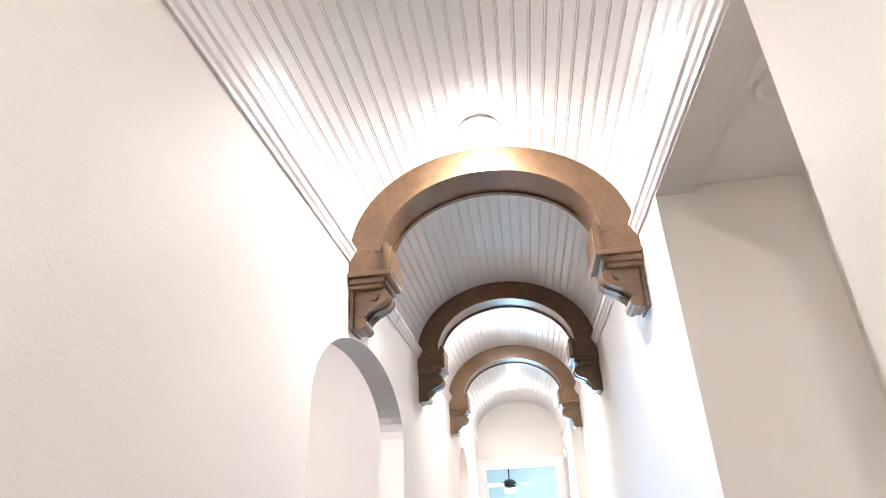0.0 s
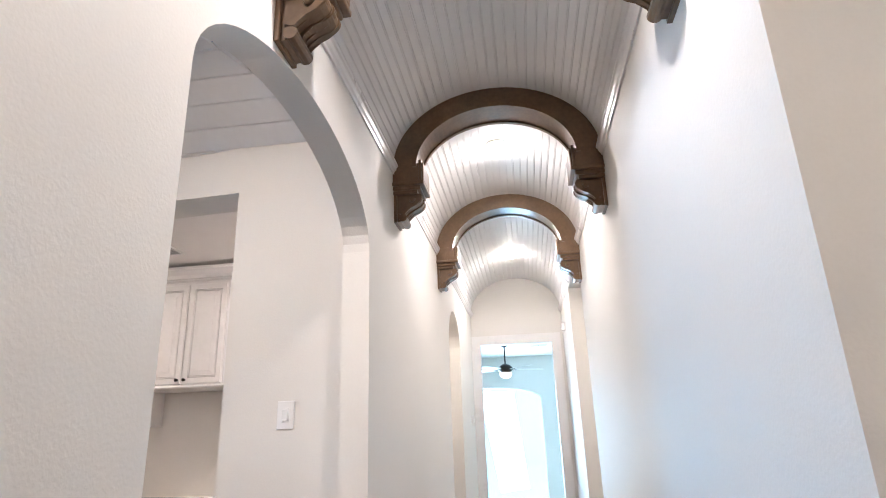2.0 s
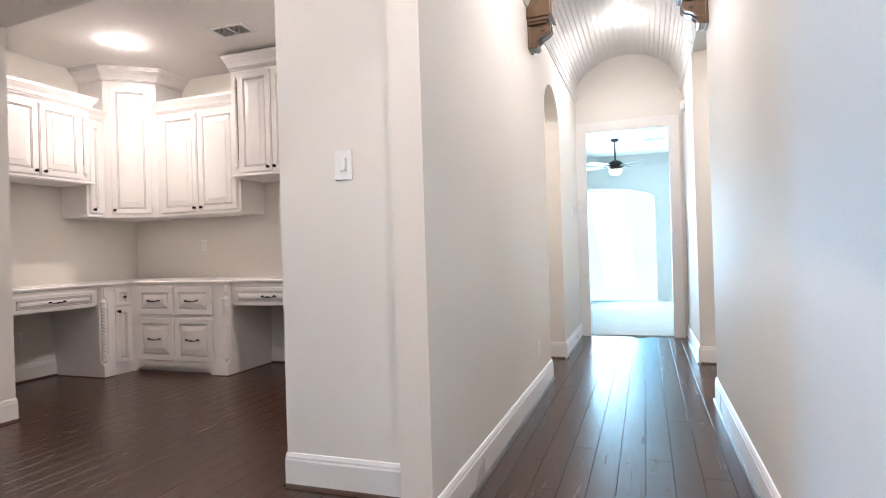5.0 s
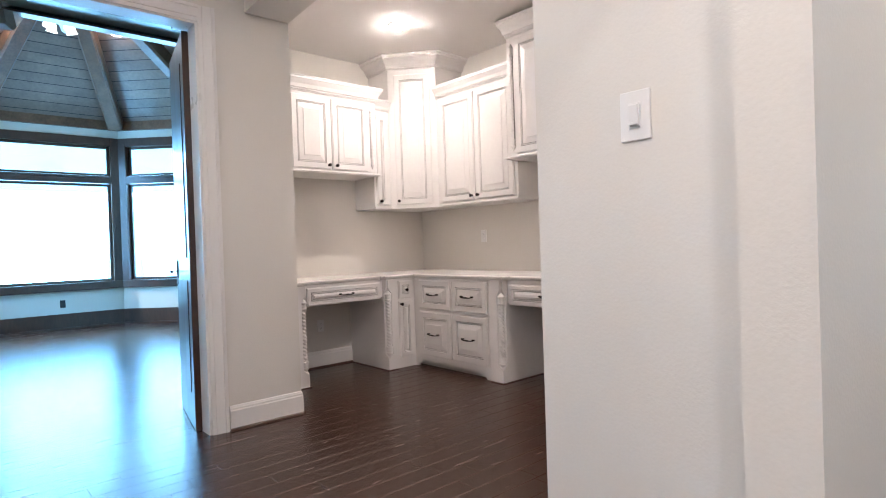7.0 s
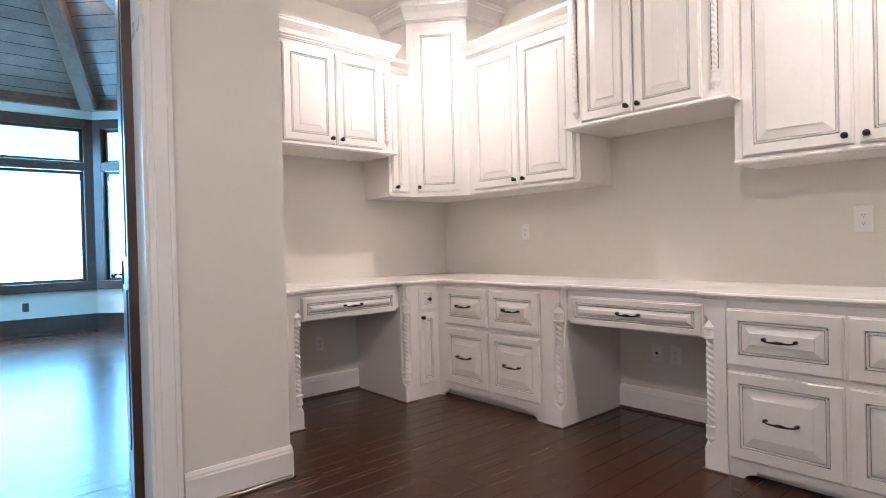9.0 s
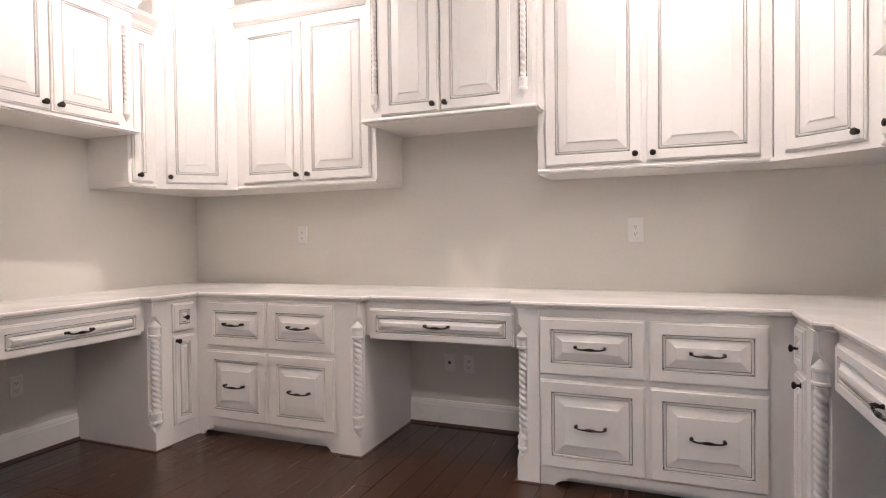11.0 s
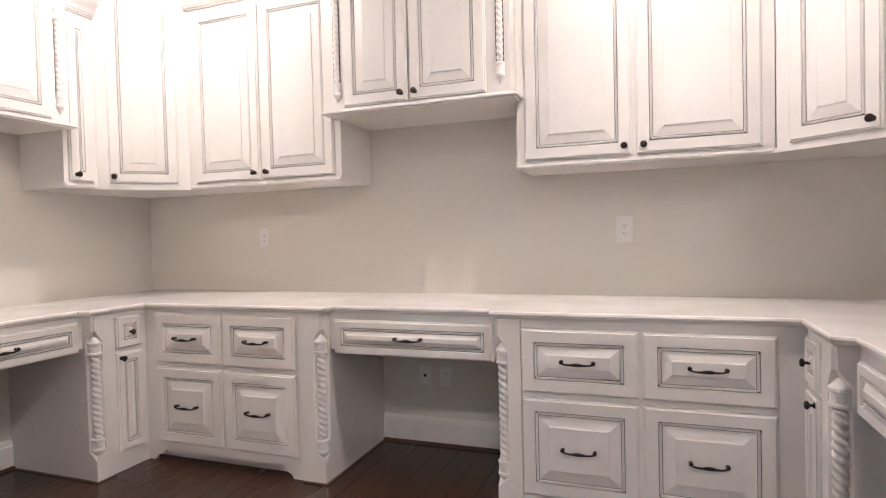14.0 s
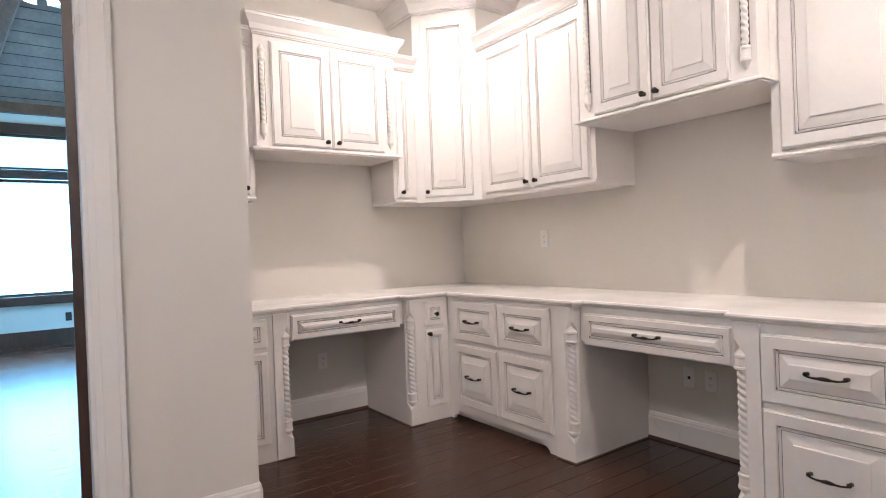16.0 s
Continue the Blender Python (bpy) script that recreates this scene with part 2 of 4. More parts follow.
end = [(-0.057, 0), (-0.057, 2.525), (0.928, 2.525), (0.928, 0), (3.6, 0), (3.6, 3.6), (-2.6, 3.6), (-2.6, 0)]
structure("wall_hall_end", prism(bmesh.new(), end, Y_END, Y_END + 0.13, "y"), PAINT, "painted end wall of the hallway with a cased doorway", "wall")
structure("wall_hall_back", one_box(XL - 0.13, XR + 0.13, Y_BACK - 0.12, Y_BACK, 0, 3.6), PAINT, "plain painted wall behind the start of the hallway", "wall")

# beadboard barrel vault: narrow boards with a bead and a groove at each joint
boards, prof = 34, []
for k in range(boards):
    for f, d in ((0.03, 0.0045), (0.07, 0.0), (0.16, 0.0), (0.19, 0.003), (0.22, 0.0), (0.97, 0.0)):
        a = math.pi * (k + f) / boards
        prof.append((HC + (HALF + d) * math.cos(a), SPRING + (RISE + d) * math.sin(a)))
prof = [(XR, SPRING)] + prof + [(XL, SPRING)]
outer = [(XL - 0.05, SPRING), (XL - 0.05, 3.58), (XR + 0.05, 3.58), (XR + 0.05, SPRING)]
structure("ceiling_vault", prism(bmesh.new(), prof + outer, Y_BACK, Y_END, "y"), BEAD, "white painted beadboard barrel vault ceiling", "ceiling")


def moulding(name, x, side, y0, y1, z, label):
    p = [(0, 0.01), (0.009, 0.01), (0.012, 0.022), (0.020, 0.030), (0.026, 0.048), (0.034, 0.054), (0.034, 0.068), (0, 0.068)]
    return structure(name, prism(bmesh.new(), [(x + side * a, z + b) for a, b in p], y0, y1, "y"), TRIM, label, "crown moulding")


moulding("trim_vault_west", XL, 1, Y_BACK, Y_END, 2.885, "white crown moulding below the vaulted ceiling")
moulding("trim_vault_east", XR, -1, Y_BACK, Y_END, 2.885, "white crown moulding below the vaulted ceiling")

# side recess off the hall
for nm, e in (("north", (XR + 0.13, 1.70, 2.789, 2.90)), ("east", (1.575, 1.70, 0.9, 2.789)), ("south", (XR + 0.13, 1.70, 0.8, 0.9))):
    structure("wall_recess_" + nm, one_box(*e, 0, 3.2), PAINT, "painted wall of the recess beside the hallway", "wall")
structure("ceiling_recess", one_box(XR + 0.13, 1.575, 0.9, 2.789, 2.915, 3.05), CEIL, "flat painted ceiling of the side recess", "ceiling")

# rooms behind the two far side openings
for nm, e in (("east", (2.6, 2.7, 6.3, 8.1)), ("north", (XR + 0.13, 2.6, 8.0, 8.10)), ("south", (XR + 0.13, 2.6, 6.3, 6.4))):
    structure("wall_side_room_" + nm, one_box(*e, 0, 3.0), PAINT, "painted wall of the room beyond the side opening", "wall")
structure("ceiling_side_room_east", one_box(XR + 0.13, 2.6, 6.4, 8.0, 2.9, 3.0), CEIL, "plain painted ceiling", "ceiling")
for nm, e in (("west", (-1.9, -1.8, 7.42, 8.14)), ("end", (-1.8, XL - 0.13, 8.04, 8.14))):
    structure("wall_arch_room_" + nm, one_box(*e, 0, 3.0), PAINT, "painted wall beyond the arched doorway", "wall")
structure("ceiling_side_room_west", one_box(-1.8, XL - 0.13, 7.0, 8.04, 2.9, 3.0), CEIL, "plain painted ceiling", "ceiling")

# the lobby: its walls, the wide opening to the desk nook, the door wall
bm = bmesh.new()
prism(bm, [(XL - 0.13, 4.62), (XL - 0.13, 4.875), (-1.03, 4.875), (-1.03, 4.62)], 0, 3.15, "z")
structure("wall_switch", bm, PAINT, "painted wall with a light switch beside the nook opening", "wall")
structure("beam_header", prism(bmesh.new(), [(-1.03, 4.62), (-1.03, 4.875), (-3.592, 5.065), (-3.592, 4.75)], HEAD, 3.15, "z"), PAINT, "painted drywall header over the nook opening", "header")
bm = bmesh.new()
door_wall = [(1.2, 0), (2.95, 0), (2.95, 2.653), (4.435, 2.653), (4.435, 0), (5.065, 0), (5.065, 4.2), (1.2, 4.2)]
prism(bm, door_wall, VX0 - 0.14, VX0, "x")
structure("wall_door", bm, PAINT, "painted wall with a wide cased doorway", "wall")
structure("wall_lobby_south", one_box(VX0, VX1, VY0 - 0.12, VY0, 0, 4.2), PAINT, "plain painted lobby wall", "wall")

# lobby ceiling: white boards rising on four slopes to a peak
cx, cy, peak = (VX0 + VX1) / 2, (VY0 + 4.7) / 2, 3.95
corners = [(VX0, VY0), (VX1, VY0), (VX1, 4.75), (VX0, 4.75)]
bm = bmesh.new()
rows = 13
for i in range(4):
    (ax, ay), (bx, by) = corners[i], corners[(i + 1) % 4]
    for k in range(rows):
        s, e = k / rows, (k + 0.93) / rows
        def lift(px, py, f, d=0.0):
            return (px + (cx - px) * f, py + (cy - py) * f, 3.0 + (peak - 3.0) * f + d)
        q = [bm.verts.new(lift(*p)) for p in ((ax, ay, s), (bx, by, s), (bx, by, e), (ax, ay, e))]
        bm.faces.new(q)
        r = [bm.verts.new(lift(*p)) for p in ((ax, ay, e), (bx, by, e), (bx, by, (s + e) / 2 + 0.5 / rows + 0.0, 0.012), (ax, ay, (s + e) / 2 + 0.5 / rows, 0.012))]
        bm.faces.new(r)
structure("ceiling_lobby", bm, BEAD, "white painted board ceiling rising to a peak", "ceiling")
bm = bmesh.new()
box(bm, VX0 - 0.14, VX1 + 0.0, VY0 - 0.12, 4.75, 4.0, 4.1)
structure("ceiling_lobby_cover", bm, CEIL, "plain cover above the lobby ceiling", "ceiling")
structure("wall_lobby_upper", one_box(XL - 0.13, XL - 0.10, 1.2, 4.8, 2.96, 4.0), PAINT, "plain painted upper lobby wall", "wall")
structure("wall_lobby_upper_north", one_box(-3.6, XL - 0.13, 4.78, 4.86, 3.09, 4.0), PAINT, "plain painted upper lobby wall", "wall")


def roof_beam(name, a, b, w, h, label):
    """A timber on a slope, with a chamfered lower nose at a."""
    a, b = Vector(a), Vector(b)
    d = (b - a).normalized()
    side = d.cross(Vector((0, 0, 1))).normalized()
    up = side.cross(d).normalized()
    bm = bmesh.new()
    sect = [(-w / 2, h), (-w / 2, 0.03), (-w / 2 + 0.03, 0), (w / 2 - 0.03, 0), (w / 2, 0.03), (w / 2, h)]
    ends = []
    for p, squeeze in ((a, 0.55), (a + 0.07 * d, 1.0), (b, 1.0)):
        ends.append([bm.verts.new(p + side * x * squeeze + up * (y if squeeze == 1 else h - (h - y) * 0.72)) for x, y in sect])
    for r, s in zip(ends, ends[1:]):
        for k in range(len(sect)):
            j = (k + 1) % len(sect)
            bm.faces.new((r[k], r[j], s[j], s[k]))
    bm.faces.new(ends[0][::-1]), bm.faces.new(ends[-1])
    ob = part(name, bm, BEAMWOOD)
    return tagged(ob, label, "roof beam", "ceiling beams")


for a in ((-3.50, 4.66, 2.84), (cx, 4.66, 2.84), (-3.50, 1.38, 2.84), (cx, 1.38, 2.84)):
    roof_beam("hip_beam", a, (cx + (a[0] - cx) * 0.06, cy + (a[1] - cy) * 0.06, 3.76), 0.14, 0.17, "dark stained timber beam on the white lobby ceiling")

# desk nook
bm = bmesh.new()
box(bm, WEST - 0.12, EAST + 0.06, NORTH, NORTH + 0.12, 0, 3.2)
structure("wall_nook_north", bm, PAINT, "greige painted wall above the built-in desk", "wall")
structure("wall_nook_west", one_box(WEST - 0.12, WEST, 5.065, NORTH, 0, 3.2), PAINT, "greige painted wall of the desk nook", "wall")
structure("wall_nook_south", one_box(WEST - 0.12, VX0 - 0.14, 4.945, 5.065, 0, 3.2), PAINT, "painted wall behind the nook entrance", "wall")
structure("wall_nook_east", one_box(EAST, XL - 0.13, 4.875, NORTH, 0, 3.2), PAINT, "greige painted wall of the desk nook", "wall")
structure("ceiling_nook", one_box(WEST - 0.12, XL - 0.13, 4.7, NORTH + 0.1, NOOK_CEIL, NOOK_CEIL + 0.1), CEIL, "flat painted ceiling of the desk nook", "ceiling")


# ---- baseboards and casings ----
BP = [(0, 0), (0.016, 0), (0.016, 0.128), (0.012, 0.136), (0.012, 0.145), (0.006, 0.160), (0, 0.163)]


def baseboard(p, q, label="white painted baseboard with a moulded top", material=None, tall=1.0):
    """Along the floor from p to q, with the room on the left of the way."""
    p, q = Vector((*p, 0)), Vector((*q, 0))
    d = (q - p).normalized()
    n = Vector((-d.y, d.x, 0))
    bm = bmesh.new()
    a = [bm.verts.new(p + n * u + Vector((0, 0, 0.012 + v * tall))) for u, v in BP]
    b = [bm.verts.new(q + n * u + Vector((0, 0, 0.012 + v * tall))) for u, v in BP]
    bm.faces.new(a), bm.faces.new(b[::-1])
    for k in range(len(a)):
        j = (k + 1) % len(a)
        bm.faces.new((a[k], b[k], b[j], a[j]))
    ob = structure("baseboard", bm, material or TRIM, label, "baseboard")
    bm = bmesh.new()
    sp = [(0.016, 0), (0.031, 0), (0.029, 0.008), (0.024, 0.014), (0.016, 0.017)]
    a = [bm.verts.new(p + n * u + Vector((0, 0, 0.012 + v))) for u, v in sp]
    b = [bm.verts.new(q + n * u + Vector((0, 0, 0.012 + v))) for u, v in sp]
    bm.faces.new(a), bm.faces.new(b[::-1])
    for k in range(len(a)):
        j = (k + 1) % len(a)
        bm.faces.new((a[k], b[k], b[j], a[j]))
    part("shoe_moulding", bm, DARKWOOD, ob, "dark stained shoe moulding")
    return ob


for p, q in (((XL, 2.765), (XL, Y_BACK)), ((XL, 7.14), (XL, 4.285)), ((XL, Y_END), (XL, 8.04)), ((XR, Y_BACK), (XR, 1.88)), ((XR, 2.789), (XR, 6.70)), ((XR, 8.0), (XR, Y_END)),
             ((XL, 8.04), (-1.8, 8.04)), ((2.6, 8.0), (XR, 8.0)), ((XL, 4.285), (XL - 0.13, 4.285)), ((XL - 0.13, 2.765), (XL, 2.765)),
             ((XL - 0.13, 4.62), (-1.03, 4.62)), ((-1.03, 4.62), (-1.03, 4.875)), ((VX0, 5.065), (VX0, 4.55)), ((VX0 - 0.1, 5.065), (VX0, 5.065)), ((VX0, 2.84), (VX0, VY0)),
             ((-1.03, 4.875), (EAST, 4.875)), ((EAST, 4.875), (EAST, NORTH)), ((EAST, NORTH), (WEST, NORTH)), ((WEST, NORTH), (WEST, 5.065)), ((1.575, 0.9), (1.575, 2.789)), ((1.575, 2.789), (XR + 0.13, 2.789))):
    baseboard(p, q)


def casing(name, opening, plane, face, axis, width=0.105, label="white painted door casing"):
    """Moulded boards round three sides of an opening (a, b, top)."""
    a, b, top = opening
    ob = thing(name, Matrix.Identity(4), label, "door casing")
    ob["kind"] = "structure"
    for lo, hi, z0, z1, nm in ((a - width, a, 0, top + width, "side_board"), (b, b + width, 0, top + width, "side_board"), (a, b, top, top + width, "head_board")):
        bm = bmesh.new()
        steps = ((0.0, 0.010), (0.25, 0.016), (0.8, 0.022))
        for s, d in steps:
            if nm == "head_board":
                u0, u1, w0, w1 = lo, hi, z0 + s * width, z1
            elif hi <= a:
                u0, u1, w0, w1 = lo, hi - s * width, z0, z1
            else:
                u0, u1, w0, w1 = lo + s * width, hi, z0, z1
            if axis == "y":
                box(bm, u0, u1, plane, plane + face * d, w0, w1)
            else:
                box(bm, plane, plane + face * d, u0, u1, w0, w1)
        part(nm, bm, TRIM, ob)
    return ob


casing("casing_end_door", (-0.057, 0.928, 2.525), Y_END, -1, "y")
casing("casing_wide_door", (2.95, 4.435, 2.653), VX0, 1, "x")
bm = bmesh.new()
box(bm, -0.057, -0.042, Y_END, Y_END + 0.13, 0, 2.51), box(bm, 0.913, 0.928, Y_END, Y_END + 0.13, 0, 2.51), box(bm, -0.057, 0.928, Y_END, Y_END + 0.13, 2.51, 2.525)
structure("jamb_end_door", bm, TRIM, "white painted door jamb", "door jamb")
bm = bmesh.new()
box(bm, VX0 - 0.14, VX0, 4.42, 4.435, 0, 2.64), box(bm, VX0 - 0.14, VX0, 2.95, 2.965, 0, 2.64), box(bm, VX0 - 0.14, VX0, 2.95, 4.435, 2.64, 2.653)
structure("jamb_wide_door", bm, TRIM, "white painted door jamb", "door jamb")


# ---- hallway arches ----
def hall_arch(y):
    ob = thing("ceiling_arch", pose(HC, y, 2.8), "bronze stained wooden arch on carved corbels across the vault", "arch", "hallway arches")
    z0 = SPRING - 2.8
    inner = HALF - 0.135
    out_r, in_r = arc(0, HALF, z0, RISE, 40), arc(0, inner, z0, RISE - 0.125, 40)
    bm = bmesh.new()
    ring = [(HALF, 0.03)] + out_r + [(-HALF, 0.03), (-inner, 0.03)] + in_r[::-1] + [(inner, 0.03)]
    prism(bm, ring, 0.015, 0.205, "y")
    part("rib", bm, BRONZE, ob)
    bm = bmesh.new()
    bead_o, bead_i = arc(0, inner + 0.016, z0, RISE - 0.109, 40), arc(0, inner - 0.010, z0, RISE - 0.135, 40)
    for a, b in ((-0.002, 0.022), (0.198, 0.222)):
        prism(bm, bead_o + bead_i[::-1], a, b, "y")
    part("edge_bead", bm, BRONZE, ob, smooth=False)
    for s in (-1, 1):
        bm = bmesh.new()
        x = lambda d: s * (HALF - d)
        def bx(d0, d1, y0, y1, z0_, z1_, bv=0.0):
            box(bm, min(x(d0), x(d1)), max(x(d0), x(d1)), y0, y1, z0_, z1_, bevel=bv)
        bx(0.0, 0.168, 0.006, 0.214, 0.034, 0.155, 0.004)
        bx(0.160, 0.176, -0.008, 0.228, 0.030, 0.168, 0.003)
        bx(0.174, 0.188, 0.004, 0.216, 0.042, 0.156, 0.005)
        part("impost_block", bm, BRONZE, ob)
        bm = bmesh.new()
        bx(0.0, 0.190, -0.012, 0.232, 0.014, 0.038, 0.006)
        bx(0.0, 0.165, 0.006, 0.214, -0.011, 0.016, 0.006)
        bx(0.0, 0.145, 0.020, 0.200, -0.031, -0.009, 0.004)
        part("cap_moulding", bm, BRONZE, ob)
        # scrolled bracket: an S profile from the cap down to a curl at the wall
        wave = [(a, b + 0.034) for a, b in ((0.152, -0.062), (0.163, -0.076), (0.166, -0.093), (0.160, -0.110), (0.144, -0.126), (0.122, -0.138), (0.098, -0.149), (0.078, -0.161), (0.064, -0.175), (0.057, -0.188), (0.066, -0.194), (0.073, -0.206), (0.070, -0.219), (0.056, -0.227), (0.030, -0.229))]
        bm = prism(bmesh.new(), [(x(a), b) for a, b in [(0.0, -0.028)] + wave + [(0.0, -0.195)]], 0.050, 0.170, "y")
        cor = part("corbel", bm, BRONZE, ob, "carved scroll corbel")
        ridge = [(max(0.0, a - 0.030), b + (0.010 if k > 5 else 0.0)) for k, (a, b) in enumerate(wave[:11])]
        for y0, y1 in ((0.038, 0.064), (0.156, 0.182)):
            bm = prism(bmesh.new(), [(x(a + 0.004), b) for a, b in wave[:11]] + [(x(a), b) for a, b in ridge[::-1]], y0, y1, "y")
            bmesh.ops.bevel(bm, geom=list(bm.edges), offset=0.004, segments=2, affect="EDGES")
            part("scroll", bm, BRONZE, cor)
            bm = bmesh.new()
            tube(bm, [(x(0.108), y0 - 0.006, -0.060), (x(0.108), y1 + 0.006, -0.060)], [0.020, 0.020], 14)
            bmesh.ops.bevel(bm, geom=[e for e in bm.edges if abs(e.verts[0].co.y - e.verts[1].co.y) < 1e-5], offset=0.004, segments=2, affect="EDGES")
            part("button", bm, BRONZE, cor)
        bm = prism(bmesh.new(), [(x(a + 0.008), b - 0.003) for a, b in wave[:11]] + [(x(a), b) for a, b in ridge[::-1]], 0.092, 0.128, "y")
        bmesh.ops.bevel(bm, geom=list(bm.edges), offset=0.006, segments=2, affect="EDGES")
        part("leaf", bm, BRONZE, cor)
        bm = bmesh.new()
        tube(bm, [(x(0.052), 0.040, -0.174), (x(0.052), 0.180, -0.174)], [0.0235, 0.0235], 14)
        part("curl", bm, BRONZE, cor)
        part("back_plate", one_box(min(x(0), x(0.018)), max(x(0), x(0.018)), 0.034, 0.186, -0.202, -0.028, bevel=0.003), BRONZE, cor)
    return ob


for y in (3.115, 4.785, 6.475):
    hall_arch(y)


# ---- recessed lights, switches, outlets, vents ----
def downlight(x, y, z, watts, colour, size=0.05, label="round recessed ceiling light, switched on", lens=None, spread=180, wide=0.066):
    ob = thing("recessed_light", pose(x, y, z), label, "ceiling light", "recessed lights")
    bm = bmesh.new()
    lathe(bm, [(0.065, -0.002), (0.068, -0.008), (0.088, -0.010), (0.094, -0.004), (0.094, 0.02), (0.065, 0.02)], 28)
    part("trim_ring", bm, PLASTIC, ob, smooth=False)
    if wide < 0.066:
        part("baffle", lathe(bmesh.new(), [(0.066, 0.001), (0.066, -0.003), (wide, -0.006), (wide, 0.001)], 28), PLASTIC, ob)
    bm = bmesh.new()
    lathe(bm, [(wide * a, b) for a, b in ((1.0, 0.004), (1.0, -0.012), (0.92, -0.026), (0.73, -0.038), (0.39, -0.046), (0.03, -0.048))], 24)
    part("lens", bm, lens or LENS, ob, "glowing lens")
    lamp = area("recessed_lamp", (x, y, z - 0.054), (x, y, 0), size, size, watts, colour, disk=True)
    lamp.data.spread = radians(spread)
    return lamp


WARM, NEUTRAL = (1.0, 0.875, 0.835), (1.0, 0.93, 0.97)
for y in (0.4, 2.98, 5.55, 8.35):
    lamp = downlight(HC, y, SPRING + RISE - 0.002, HALL_W, NEUTRAL, spread=160)
ob = thing("recessed_light", pose(1.33, 2.27, 2.915), "round recessed ceiling light, switched off", "ceiling light", "recessed lights")
part("trim_ring", lathe(bmesh.new(), [(0.060, -0.002), (0.064, -0.007), (0.084, -0.009), (0.092, -0.003), (0.092, 0.0005), (0.060, 0.0005)], 28), CEIL, ob)
part("bowl", lathe(bmesh.new(), [(0.0595, -0.0015), (0.002, -0.0005)], 24), UNLIT, ob, "unlit bowl")
downlight(1.39, 1.25, 2.914, 5.0, WARM, 0.09, lens=SPOT)
for x in (-3.785, -1.475):
    downlight(x, 6.20, NOOK_CEIL - 0.001, NOOK_W, WARM, 0.04, spread=165, lens=NOOK_LENS, wide=0.034)
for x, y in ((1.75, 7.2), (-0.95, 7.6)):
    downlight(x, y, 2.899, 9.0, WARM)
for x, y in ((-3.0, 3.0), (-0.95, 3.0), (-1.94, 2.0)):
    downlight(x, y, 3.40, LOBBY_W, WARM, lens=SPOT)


def plate(name, m, w, h, label, category, kind):
    """A wall plate in the local xz plane that faces -y."""
    ob = thing(name, m, label, category)
    part("cover", one_box(-w / 2, w / 2, -0.007, 0, -h / 2, h / 2, bevel=0.003), PLASTIC, ob)
    if kind == "switch":
        part("bezel", one_box(-0.018, 0.018, -0.010, -0.006, -0.035, 0.035, bevel=0.001), PLASTIC, ob)
        bm = one_box(-0.015, 0.015, -0.016, -0.008, -0.03, 0.03, bevel=0.002)
        bmesh.ops.rotate(bm, verts=bm.verts, cent=(0, -0.008, 0), matrix=Matrix.Rotation(radians(5), 3, "X"))
        part("rocker", bm, PLASTIC, ob)
        part("lever", one_box(-0.012, 0.012, -0.019, -0.012, -0.028, -0.020, bevel=0.001), PLASTIC, ob)
    elif kind == "outlet":
        for z in (-0.02, 0.02):
            o = part("socket", lathe(bmesh.new(), [(0.0165, -0.006), (0.0165, -0.009)], 18, "y", (0, 0, z)), PLASTIC, ob)
            for sx, hh in ((-0.006, 0.004), (0.006, 0.005)):
                part("slot", one_box(sx - 0.0012, sx + 0.0012, -0.0095, -0.0085, z - hh, z + hh), SLOT, o)
            part("slot", one_box(-0.002, 0.002, -0.0095, -0.0085, z - 0.012, z - 0.008), SLOT, o)
    elif kind == "jack":
        part("jack", one_box(-0.008, 0.008, -0.009, -0.006, -0.008, 0.008), SLOT, ob)
    return ob


plate("light_switch", pose(-0.678, 4.62, 1.530), 0.092, 0.138, "white rocker light switch on the painted wall", "light switch", "switch")
for x, w, h in ((-3.908, 0.074, 0.122), (-1.662, 0.088, 0.142)):
    plate("power_outlet", pose(x, NORTH, 1.252), w, h, "white power outlet above the desk", "power outlet", "outlet")
plate("data_outlet", pose(-2.80, NORTH, 0.42), 0.072, 0.116, "white data plate in the knee space", "wall plate", "jack")
plate("power_outlet", pose(-2.67, NORTH, 0.42), 0.072, 0.116, "white power outlet in the knee space", "power outlet", "outlet")
plate("power_outlet", pose(WEST, 5.95, 0.42, 0, 0, 90), 0.072, 0.116, "white power outlet in the knee space", "power outlet", "outlet")
plate("power_outlet", pose(EAST, 5.95, 0.42, 0, 0, -90), 0.072, 0.116, "white power outlet in the knee space", "power outlet", "outlet")
plate("power_outlet", pose(XL, 6.55, 0.36, 0, 0, 90), 0.072, 0.116, "white power outlet low on the hallway wall", "power outlet", "outlet")
ob = thing("smoke_alarm", pose(XL, 9.1, 1.55, 0, 0, 90), "small white thermostat on the hallway wall", "thermostat")
part("body", one_box(-0.04, 0.04, -0.025, 0, -0.05, 0.05, bevel=0.006), PLASTIC, ob)
ob.name = "thermostat"
ob = thing("door_chime", pose(XR, 9.05, 2.62, 0, 0, -90), "small white alarm sounder high on the wall", "alarm")
part("body", one_box(-0.06, 0.06, -0.04, 0, -0.05, 0.05, bevel=0.008), PLASTIC, ob)


